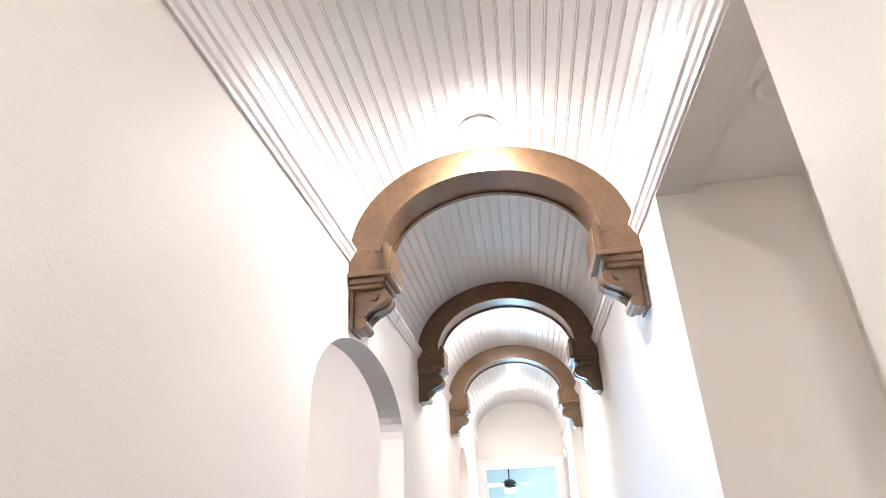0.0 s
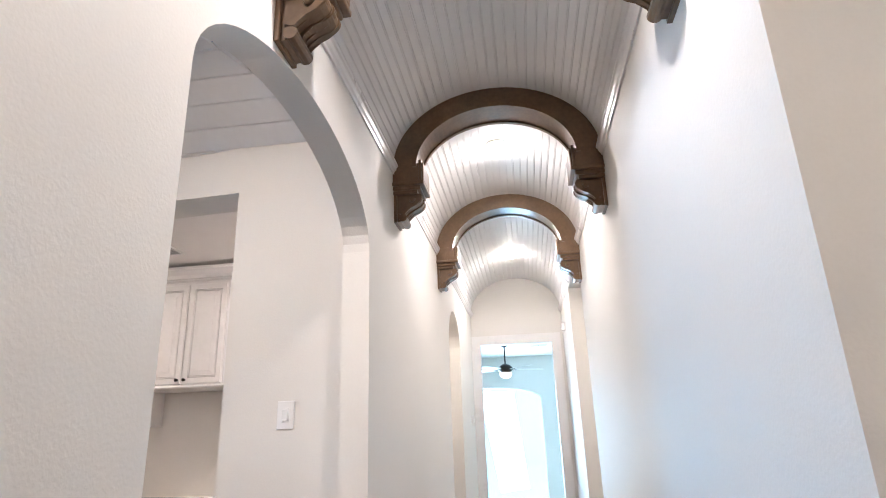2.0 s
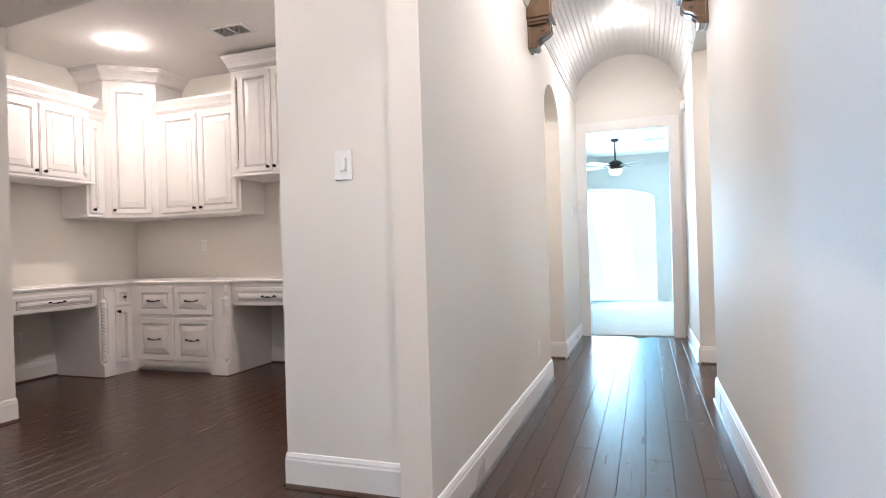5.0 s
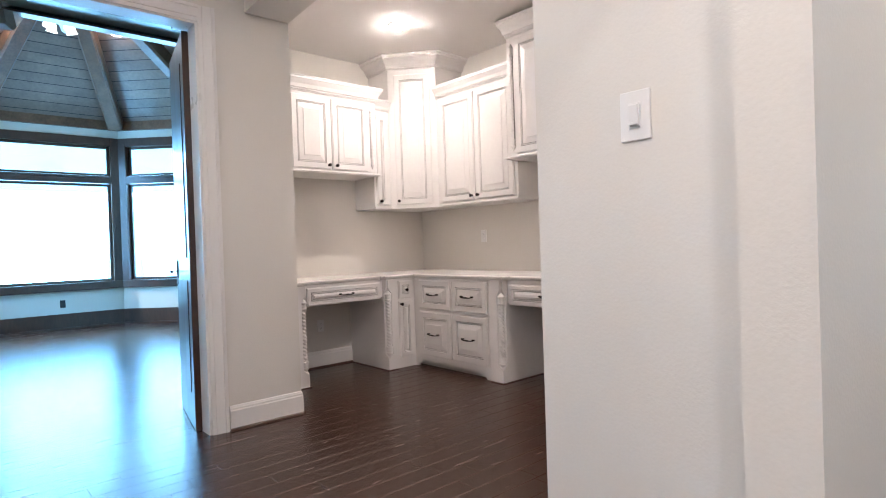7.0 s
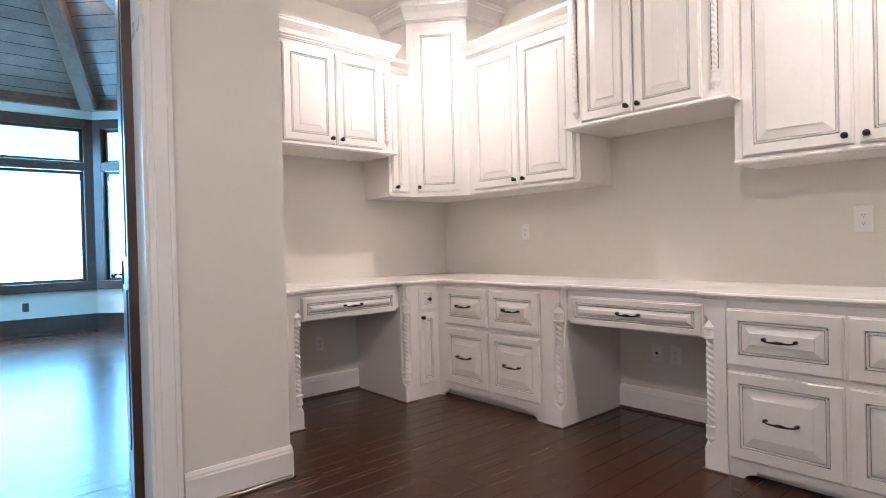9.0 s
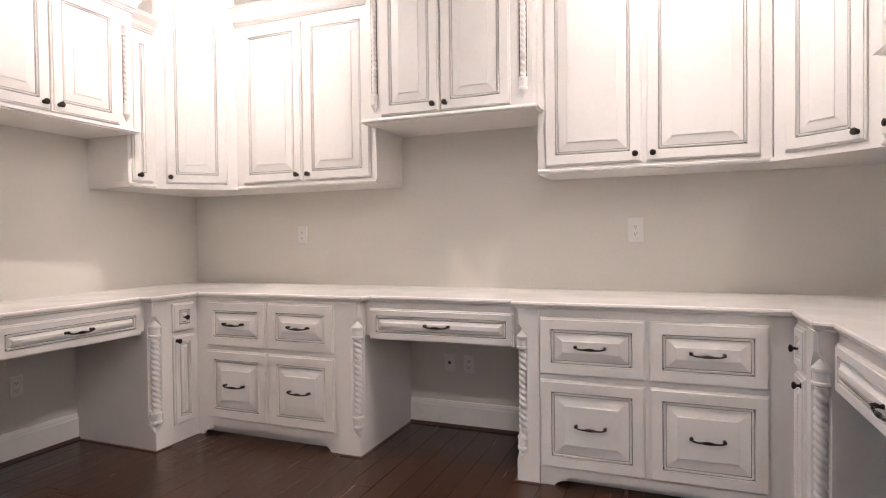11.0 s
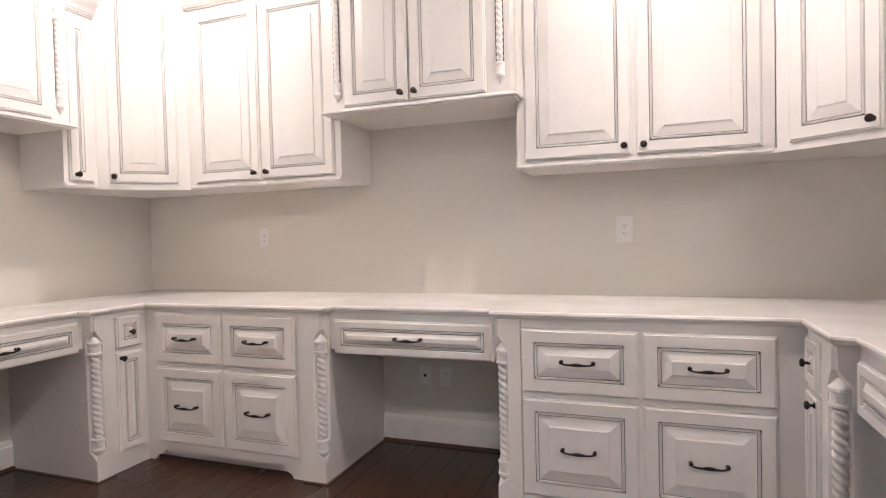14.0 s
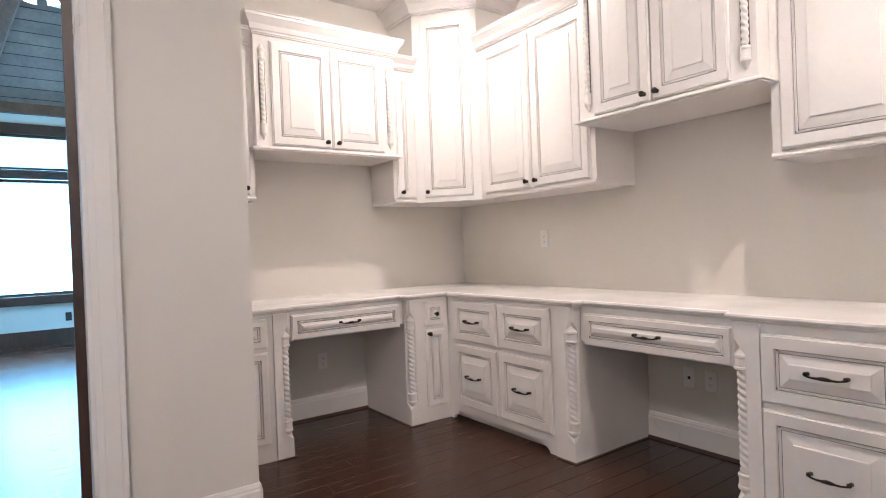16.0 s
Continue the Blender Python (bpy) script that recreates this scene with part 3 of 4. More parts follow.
def ceiling_vent(x, y, z, w, d):
    ob = thing("ceiling_vent", pose(x, y, z), "white louvred air vent in the ceiling", "air vent")
    bm = bmesh.new()
    for a in ((-w / 2, w / 2, -d / 2, -d / 2 + 0.025), (-w / 2, w / 2, d / 2 - 0.025, d / 2), (-w / 2, -w / 2 + 0.025, -d / 2 + 0.025, d / 2 - 0.025), (w / 2 - 0.025, w / 2, -d / 2 + 0.025, d / 2 - 0.025), (-0.006, 0.006, -d / 2 + 0.025, d / 2 - 0.025)):
        box(bm, *a, -0.012, 0.0)
    part("frame", bm, PLASTIC, ob)
    part("backing", one_box(-w / 2 + 0.02, w / 2 - 0.02, -d / 2 + 0.02, d / 2 - 0.02, -0.003, -0.001), SLOT, ob)
    for s in (-1, 1):
        n = 9
        for k in range(n):
            yy = -d / 2 + 0.03 + (d - 0.06) * (k + 0.5) / n
            bm = one_box(min(0.01 * s, s * (w / 2 - 0.027)), max(0.01 * s, s * (w / 2 - 0.027)), yy - 0.007, yy + 0.007, -0.010, -0.008)
            bmesh.ops.rotate(bm, verts=bm.verts, cent=(0, yy, -0.009), matrix=Matrix.Rotation(radians(32), 3, "X"))
            part("slat", bm, PLASTIC, ob)
    return ob


ceiling_vent(-2.70, 6.36, NOOK_CEIL, 0.34, 0.22)
ceiling_vent(0.80, 12.4, 2.86, 0.34, 0.2)


# ---- desk cabinets ----
def rope_run(bm, p, q, r=0.0060, pitch=0.0120):
    """A row of slanted beads from p to q, as of a cord, in the local xz plane, proud towards -y."""
    p, q = Vector(p), Vector(q)
    n = max(2, int((q - p).length / pitch))
    d = (q - p) / n
    t = d.normalized()
    s = Vector((-t.z, 0, t.x))
    for k in range(n):
        c = p + d * (k + 0.5)
        e = t * (0.5 * d.length)
        slant = t * 0.55 * d.length
        base = [c - e * 0.93 - s * r - slant, c + e * 0.93 - s * r - slant, c + e * 0.93 + s * r + slant, c - e * 0.93 + s * r + slant]
        top = [c - e * 0.66 - s * r * 0.6 - slant * 0.6, c + e * 0.66 - s * r * 0.6 - slant * 0.6, c + e * 0.66 + s * r * 0.6 + slant * 0.6, c - e * 0.66 + s * r * 0.6 + slant * 0.6]
        lo = [bm.verts.new(v) for v in base]
        hi = [bm.verts.new(v + Vector((0, -0.0064, 0))) for v in top]
        bm.faces.new(hi)
        for i in range(4):
            j = (i + 1) % 4
            bm.faces.new((lo[i], lo[j], hi[j], hi[i]))


def front(parent, name, x0, x1, z0, z1, y, m=None, hardware="pull", knob_at=None, stile=0.055):
    """A raised-panel door or drawer front in the local xz plane whose face looks to -y."""
    m = m or Matrix.Identity(4)
    t = 0.020
    bm = bmesh.new()

    def ring(a, b):
        return [bm.verts.new((x0 + a, b, z0 + a)), bm.verts.new((x1 - a, b, z0 + a)), bm.verts.new((x1 - a, b, z1 - a)), bm.verts.new((x0 + a, b, z1 - a))]

    bev = min(0.040, 0.5 * (min(x1 - x0, z1 - z0) / 2 - stile - 0.022))
    rings = [ring(0.0, y), ring(0.0, y - t * 0.45), ring(0.002, y - t * 0.62), ring(0.008, y - t * 0.70), ring(0.0095, y - t), ring(stile, y - t), ring(stile + 0.002, y - t + 0.008), ring(stile + 0.0175, y - t + 0.008), ring(stile + 0.019, y - t + 0.006), ring(stile + 0.022 + bev, y - t - 0.001), ring(stile + 0.0225 + bev, y - t - 0.004), ring(stile + 0.026 + bev, y - t - 0.005)]
    for r, s in zip(rings, rings[1:]):
        for i in range(4):
            j = (i + 1) % 4
            bm.faces.new((r[i], r[j], s[j], s[i]))
    bm.faces.new(rings[-1]), bm.faces.new(rings[0][::-1])
    bm.transform(m)
    ob = part(name, bm, CAB, parent)
    a = stile + 0.0098
    bm = bmesh.new()
    yy = y - t + 0.0075
    for p, q in (((x0 + a, yy, z0 + a), (x1 - a, yy, z0 + a)), ((x1 - a, yy, z0 + a), (x1 - a, yy, z1 - a)), ((x1 - a, yy, z1 - a), (x0 + a, yy, z1 - a)), ((x0 + a, yy, z1 - a), (x0 + a, yy, z0 + a))):
        rope_run(bm, p, q)
    bm.transform(m)
    part("rope_trim", bm, CAB, ob, "rope moulding with dark glaze in its grooves")
    bm = bmesh.new()
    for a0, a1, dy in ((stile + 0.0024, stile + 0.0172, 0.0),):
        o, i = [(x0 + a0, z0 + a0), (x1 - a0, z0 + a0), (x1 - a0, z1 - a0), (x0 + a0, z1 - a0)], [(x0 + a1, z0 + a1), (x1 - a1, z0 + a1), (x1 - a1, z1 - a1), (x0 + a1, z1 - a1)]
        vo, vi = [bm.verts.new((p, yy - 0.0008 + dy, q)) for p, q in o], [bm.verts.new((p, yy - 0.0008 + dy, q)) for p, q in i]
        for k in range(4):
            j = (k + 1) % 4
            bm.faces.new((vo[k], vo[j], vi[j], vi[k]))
    bm.transform(m)
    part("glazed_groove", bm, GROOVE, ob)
    cx_, cz_ = (x0 + x1) / 2, (z0 + z1) / 2
    if hardware == "pull":
        bm = bmesh.new()
        w = 0.066
        f = y - t - 0.005
        half = ((1.0, 0.0, 0.004, 0.0085), (1.0, 0.010, 0.004, 0.0050), (1.02, 0.019, 0.006, 0.0085), (0.97, 0.025, 0.005, 0.0088), (0.90, 0.027, 0.000, 0.0042), (0.66, 0.028, -0.003, 0.0038), (0.46, 0.029, -0.003, 0.0050), (0.42, 0.029, -0.003, 0.0036), (0.24, 0.030, -0.002, 0.0068))
        bar = [(-a, b, c, d) for a, b, c, d in half] + [(0.0, 0.030, -0.001, 0.0082)] + [(a, b, c, d) for a, b, c, d in half[::-1]]
        tube(bm, [(cx_ + w * a, f - b, cz_ + c) for a, b, c, _ in bar], [d for _, _, _, d in bar], 8)
        bm.transform(m)
        part("handle", bm, METAL, ob, "dark bronze bar handle", smooth=True)
    elif knob_at:
        kx, kz = knob_at
        bm = bmesh.new()
        f = y - t
        lathe(bm, [(0.011, f), (0.011, f - 0.003), (0.0055, f - 0.006), (0.0055, f - 0.014), (0.011, f - 0.018), (0.0155, f - 0.023), (0.015, f - 0.028), (0.009, f - 0.032), (0.003, f - 0.033)], 16, "y", (kx, 0, kz))
        bm.transform(m)
        part("knob", bm, METAL, ob, "round dark bronze knob", smooth=True)
    return ob


def rope_post(parent, x, y, z0, z1, r=0.030):
    """A twisted half column between collars, standing before the local plane y."""
    n, sides = max(8, int((z1 - z0) / 0.0055)), 26
    bm = bmesh.new()
    rings = []
    for k in range(n + 1):
        z = z0 + (z1 - z0) * k / n
        ringv = []
        for i in range(sides):
            a = 2 * math.pi * i / sides
            rr = r * (0.60 + 0.46 * abs(math.cos(a + z * 2 * math.pi / 0.062)) ** 0.7)
            ringv.append(bm.verts.new((x + rr * math.cos(a), y + rr * math.sin(a), z)))
        rings.append(ringv)
    for p, q in zip(rings, rings[1:]):
        for i in range(sides):
            bm.faces.new((p[i], p[(i + 1) % sides], q[(i + 1) % sides], q[i]))
    bm.faces.new(rings[0][::-1]), bm.faces.new(rings[-1])
    ob = part("rope_column", bm, CAB, parent, smooth=True)
    for zz, up in ((z1, 1), (z0, -1)):
        bm = bmesh.new()
        prof_ = [(r * 1.15, 0.0), (r * 1.38, 0.005), (r * 1.38, 0.014), (r * 1.26, 0.018), (r * 1.26, 0.050), (r * 1.40, 0.056), (r * 1.40, 0.066), (r * 0.9, 0.080), (r * 0.15, 0.105)]
        lathe(bm, [(a, zz + up * b) for a, b in prof_], 20, "z", (x, y, 0))
        part("collar", bm, CAB, ob, smooth=False)
    return ob


def valance(w, foot=0.10):
    pts = [(0, 0.0), (foot * 0.55, 0.0), (foot * 0.66, 0.010), (foot * 0.72, 0.028), (foot * 0.95, 0.044), (foot * 1.25, 0.052), (foot * 1.30, 0.072), (foot * 1.55, 0.074)]
    return pts + [(w - a, b) for a, b in pts[::-1]] + [(w, 0.118), (0, 0.118)]


def base_unit(m, w, depth, cols, label, low=0.0):
    """Two rows of drawers under the worktop; local x along the wall, -y to the room."""
    ob = thing("drawer_cabinet", m, label, "cabinet", "desk base cabinets")
    part("body", one_box(0, w, -depth, -0.002, 0.118 - low, 0.866), CAB, ob)
    part("toe_kick", one_box(0.02, w - 0.02, -depth + 0.07, -depth + 0.085, 0.0, 0.118 - low), CAB, ob)
    part("valance", prism(bmesh.new(), [(a, b * (1 - low / 0.118)) for a, b in valance(w)], -depth, -depth + 0.02, "y"), CAB, ob, "scalloped toe board with bracket feet")
    for a, b in cols:
        front(ob, "drawer", a, b, 0.574 - low * 0.8, 0.850 - low * 0.8, -depth)
        front(ob, "drawer", a, b, 0.128 - low, 0.548 - low * 0.8, -depth)
    return ob


def narrow_unit(m, w, depth, knob_left, label):
    ob = thing("narrow_cabinet", m, label, "cabinet", "desk base cabinets")
    part("body", one_box(0, w, -depth, -0.002, 0.0, 0.866), CAB, ob)
    front(ob, "drawer", 0.035, w - 0.035, 0.676, 0.846, -depth, hardware="", knob_at=(w / 2, 0.76), stile=0.040)
    front(ob, "door", 0.035, w - 0.035, 0.12, 0.652, -depth, hardware="", knob_at=(0.055 if knob_left else w - 0.055, 0.625), stile=0.040)
    part("plinth", one_box(-0.001, w + 0.001, -depth - 0.006, -depth, 0.0, 0.012), DARKWOOD, ob)
    return ob


def post_unit(m, w, depth, knee, label):
    """The support beside a knee space, with a twisted column let into its corner there (knee: 1 for high x, -1 for low)."""
    ob = thing("desk_post", m, label, "desk support", "desk supports")

    def section(cut):
        p = [(0, -0.002), (w, -0.002), (w, -depth + cut), (w - cut * 0.7, -depth + cut * 0.7), (w - cut, -depth), (0, -depth)]
        return p if knee > 0 else [(w - x, y) for x, y in p[::-1]]

    part("body", loft(bmesh.new(), [(section(c), z) for c, z in ((0.003, 0.0), (0.003, 0.12), (0.054, 0.165), (0.054, 0.735), (0.016, 0.79), (0.012, 0.866))]), CAB, ob)
    lo, hi = (0.0, w + 0.012) if knee > 0 else (-0.012, w)
    bm = box(bmesh.new(), lo, hi, -depth - 0.012, -depth, 0.0, 0.018)
    box(bm, *((w, w + 0.012) if knee > 0 else (-0.012, 0.0)), -depth, -0.04, 0.0, 0.018)
    part("shoe_moulding", bm, DARKWOOD, ob, "dark stained shoe moulding")
    x = w - 0.030 if knee > 0 else 0.030
    rope_post(ob, x, -depth + 0.029, 0.235, 0.665, 0.0245)
    return ob


def knee_drawer(m, w, depth, label, z0=0.662, z1=0.834):
    ob = thing("knee_drawer", m, label, "drawer", "desk knee drawers")
    part("apron", one_box(-0.001, w + 0.001, -depth, -0.02, z0 + 0.017, 0.866), CAB, ob)
    front(ob, "drawer", 0.028, w - 0.028, z0, z1, -depth, stile=0.038)
    return ob


DN, DW, BACK = NORTH - 6.635, 0.64, 0.062
base_unit(pose(-4.268, NORTH, 0), 1.058, DN, ((0.113, 0.565), (0.581, 1.028)), "white glazed cabinet with four rope-trimmed drawers")
post_unit(pose(-3.208, NORTH, 0), 0.134, DN + 0.014, 1, "white desk post with a twisted rope column")
knee_drawer(pose(-3.072, NORTH, 0), 0.880, DN - BACK, "wide white pencil drawer over the knee space")
post_unit(pose(-2.190, NORTH, 0), 0.112, DN + 0.014, -1, "white desk post with a twisted rope column")
base_unit(pose(-2.076, NORTH, 0), 1.114, DN, ((0.0, 0.486), (0.502, 0.985)), "white glazed cabinet with four rope-trimmed drawers", 0.024)
for m, flip in ((lambda y: pose(WEST, y, 0, 0, 0, 90), False), (lambda y: pose(EAST, y, 0, 0, 0, -90), True)):
    if flip:
        run = (("post", 4.94, 5.048, -1), ("knee", 5.05, 6.273, 0), ("post", 6.275, 6.398, 1), ("narrow", 6.400, 6.633, 0))
    else:
        run = (("narrow", 5.085, 5.372, 0), ("post", 5.374, 5.474, 1), ("knee", 5.476, 6.296, 0), ("post", 6.298, 6.398, -1), ("narrow", 6.400, 6.633, 0))
    for name, y0, y1, knee in run:
        w = y1 - y0
        mm = m(y1) if flip else m(y0)
        if name == "narrow":
            narrow_unit(mm, w, DW, (y0 < 6) != flip if y0 < 6 else not flip, "slim white cabinet with a small drawer and door")
        elif name == "post":
            post_unit(mm, w, DW + 0.012, knee, "white desk post with a twisted rope column")
        else:
            knee_drawer(mm, w, DW - BACK, "wide white pencil drawer over the knee space", *(() if flip else (0.688, 0.845)))


# the continuous worktop, set back over the knee drawers
def worktop(o):
    xw, xe, yn, k = WEST + DW, EAST - DW, NORTH - DN, BACK
    west = [(xw + o, 6.30 - o), (xw + o - k, 6.28 - o), (xw + o - k, 5.49 + o), (xw + o, 5.47 + o), (xw + o, 5.07)]
    north = [(xw + o, yn - o), (-3.074 + o, yn - o), (-3.056 + o, yn + k - o), (-2.206 - o, yn + k - o), (-2.188 - o, yn - o), (xe - o, yn - o)]
    east = [(xe - o, 6.275 - o), (xe + k - o, 6.255 - o), (xe + k - o, 5.068 + o), (xe - o, 5.048 + o), (xe - o, 4.90)]
    return [(WEST, 5.07), (WEST, NORTH), (EAST, NORTH), (EAST, 4.90)] + east[::-1] + north[::-1] + west


bm = loft(bmesh.new(), [(worktop(o), z) for o, z in ((0.004, 0.866), (0.006, 0.872), (0.014, 0.877), (0.015, 0.883), (0.023, 0.885), (0.025, 0.893), (0.023, 0.901), (0.018, 0.905))])
tagged(part("worktop", bm, TOP), "long white painted worktop running round the nook", "worktop")


# upper cabinets
def crown(bm, x0, x1, y, z0, z1, back, ret=(True, True)):
    """A stepped cornice along the local front plane y, with returns to the wall."""
    h = z1 - z0
    prof_ = [(0.0, 0.0), (0.010, 0.0), (0.012, 0.16), (0.022, 0.22), (0.030, 0.45), (0.052, 0.72), (0.058, 0.78), (0.058, 0.90), (0.064, 0.92), (0.064, 1.0)]
    loops = []
    for d, f in prof_:
        a, b = (d if ret[0] else 0.0), (d if ret[1] else 0.0)
        z = z0 + f * h
        loops.append([bm.verts.new(p) for p in ((x0 - a, back, z), (x0 - a, y - d, z), (x1 + b, y - d, z), (x1 + b, back, z))])
    for r, s in zip(loops, loops[1:]):
        for k in range(3):
            bm.faces.new((r[k], r[k + 1], s[k + 1], s[k]))
        bm.faces.new((r[3], r[0], s[0], s[3]))
    bm.faces.new(loops[-1]), bm.faces.new(loops[0][::-1])


def upper_unit(m, w, depth, zb, zt, zc, doors, label, columns=False, ret=(True, True), knob_side="pair"):
    ob = thing("wall_cabinet", m, label, "wall cabinet", "desk wall cabinets")
    part("body", one_box(0, w, -depth, -0.002, zb + 0.029, zc - 0.01), CAB, ob)
    lip = 0.035 if columns else 0.016
    side = lip if columns else 0.0
    rail = [([(-side * f, -depth - lip * f), (w + side * f, -depth - lip * f), (w + side * f, -0.004), (-side * f, -0.004)], zb + h) for f, h in ((0.55, 0.0), (0.6, 0.005), (1.0, 0.008), (1.0, 0.016), (0.55, 0.020), (0.4, 0.028))]
    bm = loft(bmesh.new(), rail)
    part("light_rail", bm, CAB, ob)
    for a, b, kx in doors:
        front(ob, "door", a, b, zb + 0.036, zt, -depth, hardware="", knob_at=(kx, zb + 0.075))
    bm = bmesh.new()
    crown(bm, 0, w, -depth, zt + 0.03, zc, -0.004, ret)
    cr = part("crown", bm, CAB, ob)
    bm = bmesh.new()
    rope_run(bm, (0.0, -depth - 0.012, zt + 0.045), (w, -depth - 0.012, zt + 0.045), 0.008, 0.016)
    part("rope_trim", bm, CAB, cr)
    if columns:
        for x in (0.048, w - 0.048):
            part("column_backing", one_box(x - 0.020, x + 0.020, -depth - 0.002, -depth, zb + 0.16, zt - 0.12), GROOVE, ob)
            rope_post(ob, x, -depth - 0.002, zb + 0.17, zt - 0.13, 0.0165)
    return ob


UPZ, CRZ, RAZ = 1.556, 2.745, 3.055
upper_unit(pose(-4.165, NORTH, 0), 1.048, 0.362, UPZ, 2.60, CRZ, ((0.06, 0.525, 0.493), (0.545, 1.012, 0.577)), "white two-door wall cabinet with rope-trimmed panels", ret=(False, False))
upper_unit(pose(-3.115, NORTH, 0), 0.972, 0.468, 1.885, 2.88, RAZ, ((0.092, 0.452, 0.42), (0.462, 0.855, 0.494)), "raised white wall cabinet with rope columns beside its doors", columns=True)
upper_unit(pose(-2.141, NORTH, 0), 1.106, 0.362, UPZ, 2.60, CRZ, ((0.04, 0.53, 0.498), (0.55, 1.056, 0.582)), "white two-door wall cabinet with rope-trimmed panels", ret=(False, False))
for m, flip in ((lambda y: pose(WEST, y, 0, 0, 0, 90), False), (lambda y: pose(EAST, y, 0, 0, 0, -90), True)):
    for kind, y0, y1 in ((("raised", 5.05, 6.408), ("narrow", 6.410, 6.612)) if flip else (("narrow", 5.085, 5.40), ("raised", 5.402, 6.408), ("narrow", 6.410, 6.612))):
        w = y1 - y0
        mm = m(y1) if flip else m(y0)
        if kind == "raised":
            upper_unit(mm, w, 0.40, 1.868, 2.56, 2.72, ((0.10, w / 2 - 0.005, w / 2 - 0.04), (w / 2 + 0.005, w - 0.10, w / 2 + 0.04)), "raised white wall cabinet with rope columns beside its doors", columns=True)
        else:
            near = (y0 < 6) != flip
            upper_unit(mm, w, 0.345, UPZ, 2.50, 2.63, ((0.025, w - 0.03, w - 0.06 if near else 0.06),), "slim white wall cabinet with one rope-trimmed door", ret=(False, False))


def corner_unit(flip, label):
    """A tall cabinet set across the corner, reaching up to the ceiling."""
    s = -1 if flip else 1
    x0 = EAST if flip else WEST
    ob = thing("corner_cabinet", pose(x0, NORTH, 0), label, "wall cabinet", "desk wall cabinets")
    plan = [(0.003, -0.003), (s * 0.713, -0.003), (s * 0.713, -0.362), (s * 0.345, -0.682), (0.003, -0.682)]
    if flip:
        plan = [(s * 0.003, -0.003), (s * 0.680, -0.003), (s * 0.680, -0.362), (s * 0.345, -0.682), (s * 0.003, -0.682)]
    part("body", prism(bmesh.new(), plan, UPZ + 0.01, 2.99, "z"), CAB, ob)
    c = (sum(p[0] for p in plan) / 5, sum(p[1] for p in plan) / 5)
    cove = ((2.955, 1.0), (2.957, 1.02), (2.966, 1.025), (2.968, 1.04), (2.99, 1.05), (3.02, 1.075), (3.045, 1.12), (3.05, 1.135), (3.068, 1.14), (3.07, 1.155), (3.088, 1.155))
    bm = loft(bmesh.new(), [([(p if abs(p) < 0.01 else p * g, q if abs(q) < 0.01 else q * g) for p, q in plan], z) for z, g in cove])
    part("crown", bm, CAB, ob)
    part("light_rail", prism(bmesh.new(), [(p if abs(p) < 0.01 else p * 1.03, q if abs(q) < 0.01 else q * 1.03) for p, q in plan], UPZ, UPZ + 0.02, "z"), CAB, ob)
    a, b = Vector((*plan[3], 0)), Vector((*plan[2], 0))
    if flip:
        a, b = b, a
    ang = math.atan2((b - a).y, (b - a).x)
    w = (b - a).length
    m = Matrix.Translation(a) @ Matrix.Rotation(ang, 4, "Z")
    front(ob, "door", 0.06, w - 0.06, UPZ + 0.036, 2.90, 0.0, m, hardware="", knob_at=((w - 0.09) if flip else 0.09, UPZ + 0.075))
    return ob


corner_unit(False, "tall white cabinet set across the corner up to the ceiling")
corner_unit(True, "tall white cabinet set across the corner up to the ceiling")


# ---- end room ----
bm = bmesh.new()
win = [(-2.6, 0), (-1.55, 0), (-1.55, 2.0)] + arc(-0.37, 1.18, 2.0, 0.24)[::-1][1:-1] + [(0.81, 2.0), (0.81, 0), (3.6, 0), (3.6, 3.1), (-2.6, 3.1)]
prism(bm, win, 14.0, 14.15, "y")
structure("wall_end_room_north", bm, PAINT, "painted wall of the far room with an arched glazed opening", "wall")
bm = bmesh.new()
box(bm, -2.7, -2.6, Y_END + 0.13, 14.15, 0, 3.1), box(bm, 3.6, 3.7, Y_END, 14.15, 0, 3.1)
structure("wall_end_room_sides", bm, PAINT, "painted side walls of the far room", "wall")
structure("ceiling_end_room", one_box(-2.7, 3.7, Y_END + 0.13, 14.15, 2.86, 2.98), CEIL, "flat painted ceiling of the far room", "ceiling")
structure("floor_end_room", one_box(-2.7, 3.7, Y_END + 0.062, 14.15, -0.05, 0.022), CARPET, "pale carpet in the far room", "floor")
structure("window_arched", one_box(-1.55, 0.81, 14.06, 14.07, 0.0, 2.26), GLASS, "large arched glazed opening full of daylight", "window").visible_shadow = False


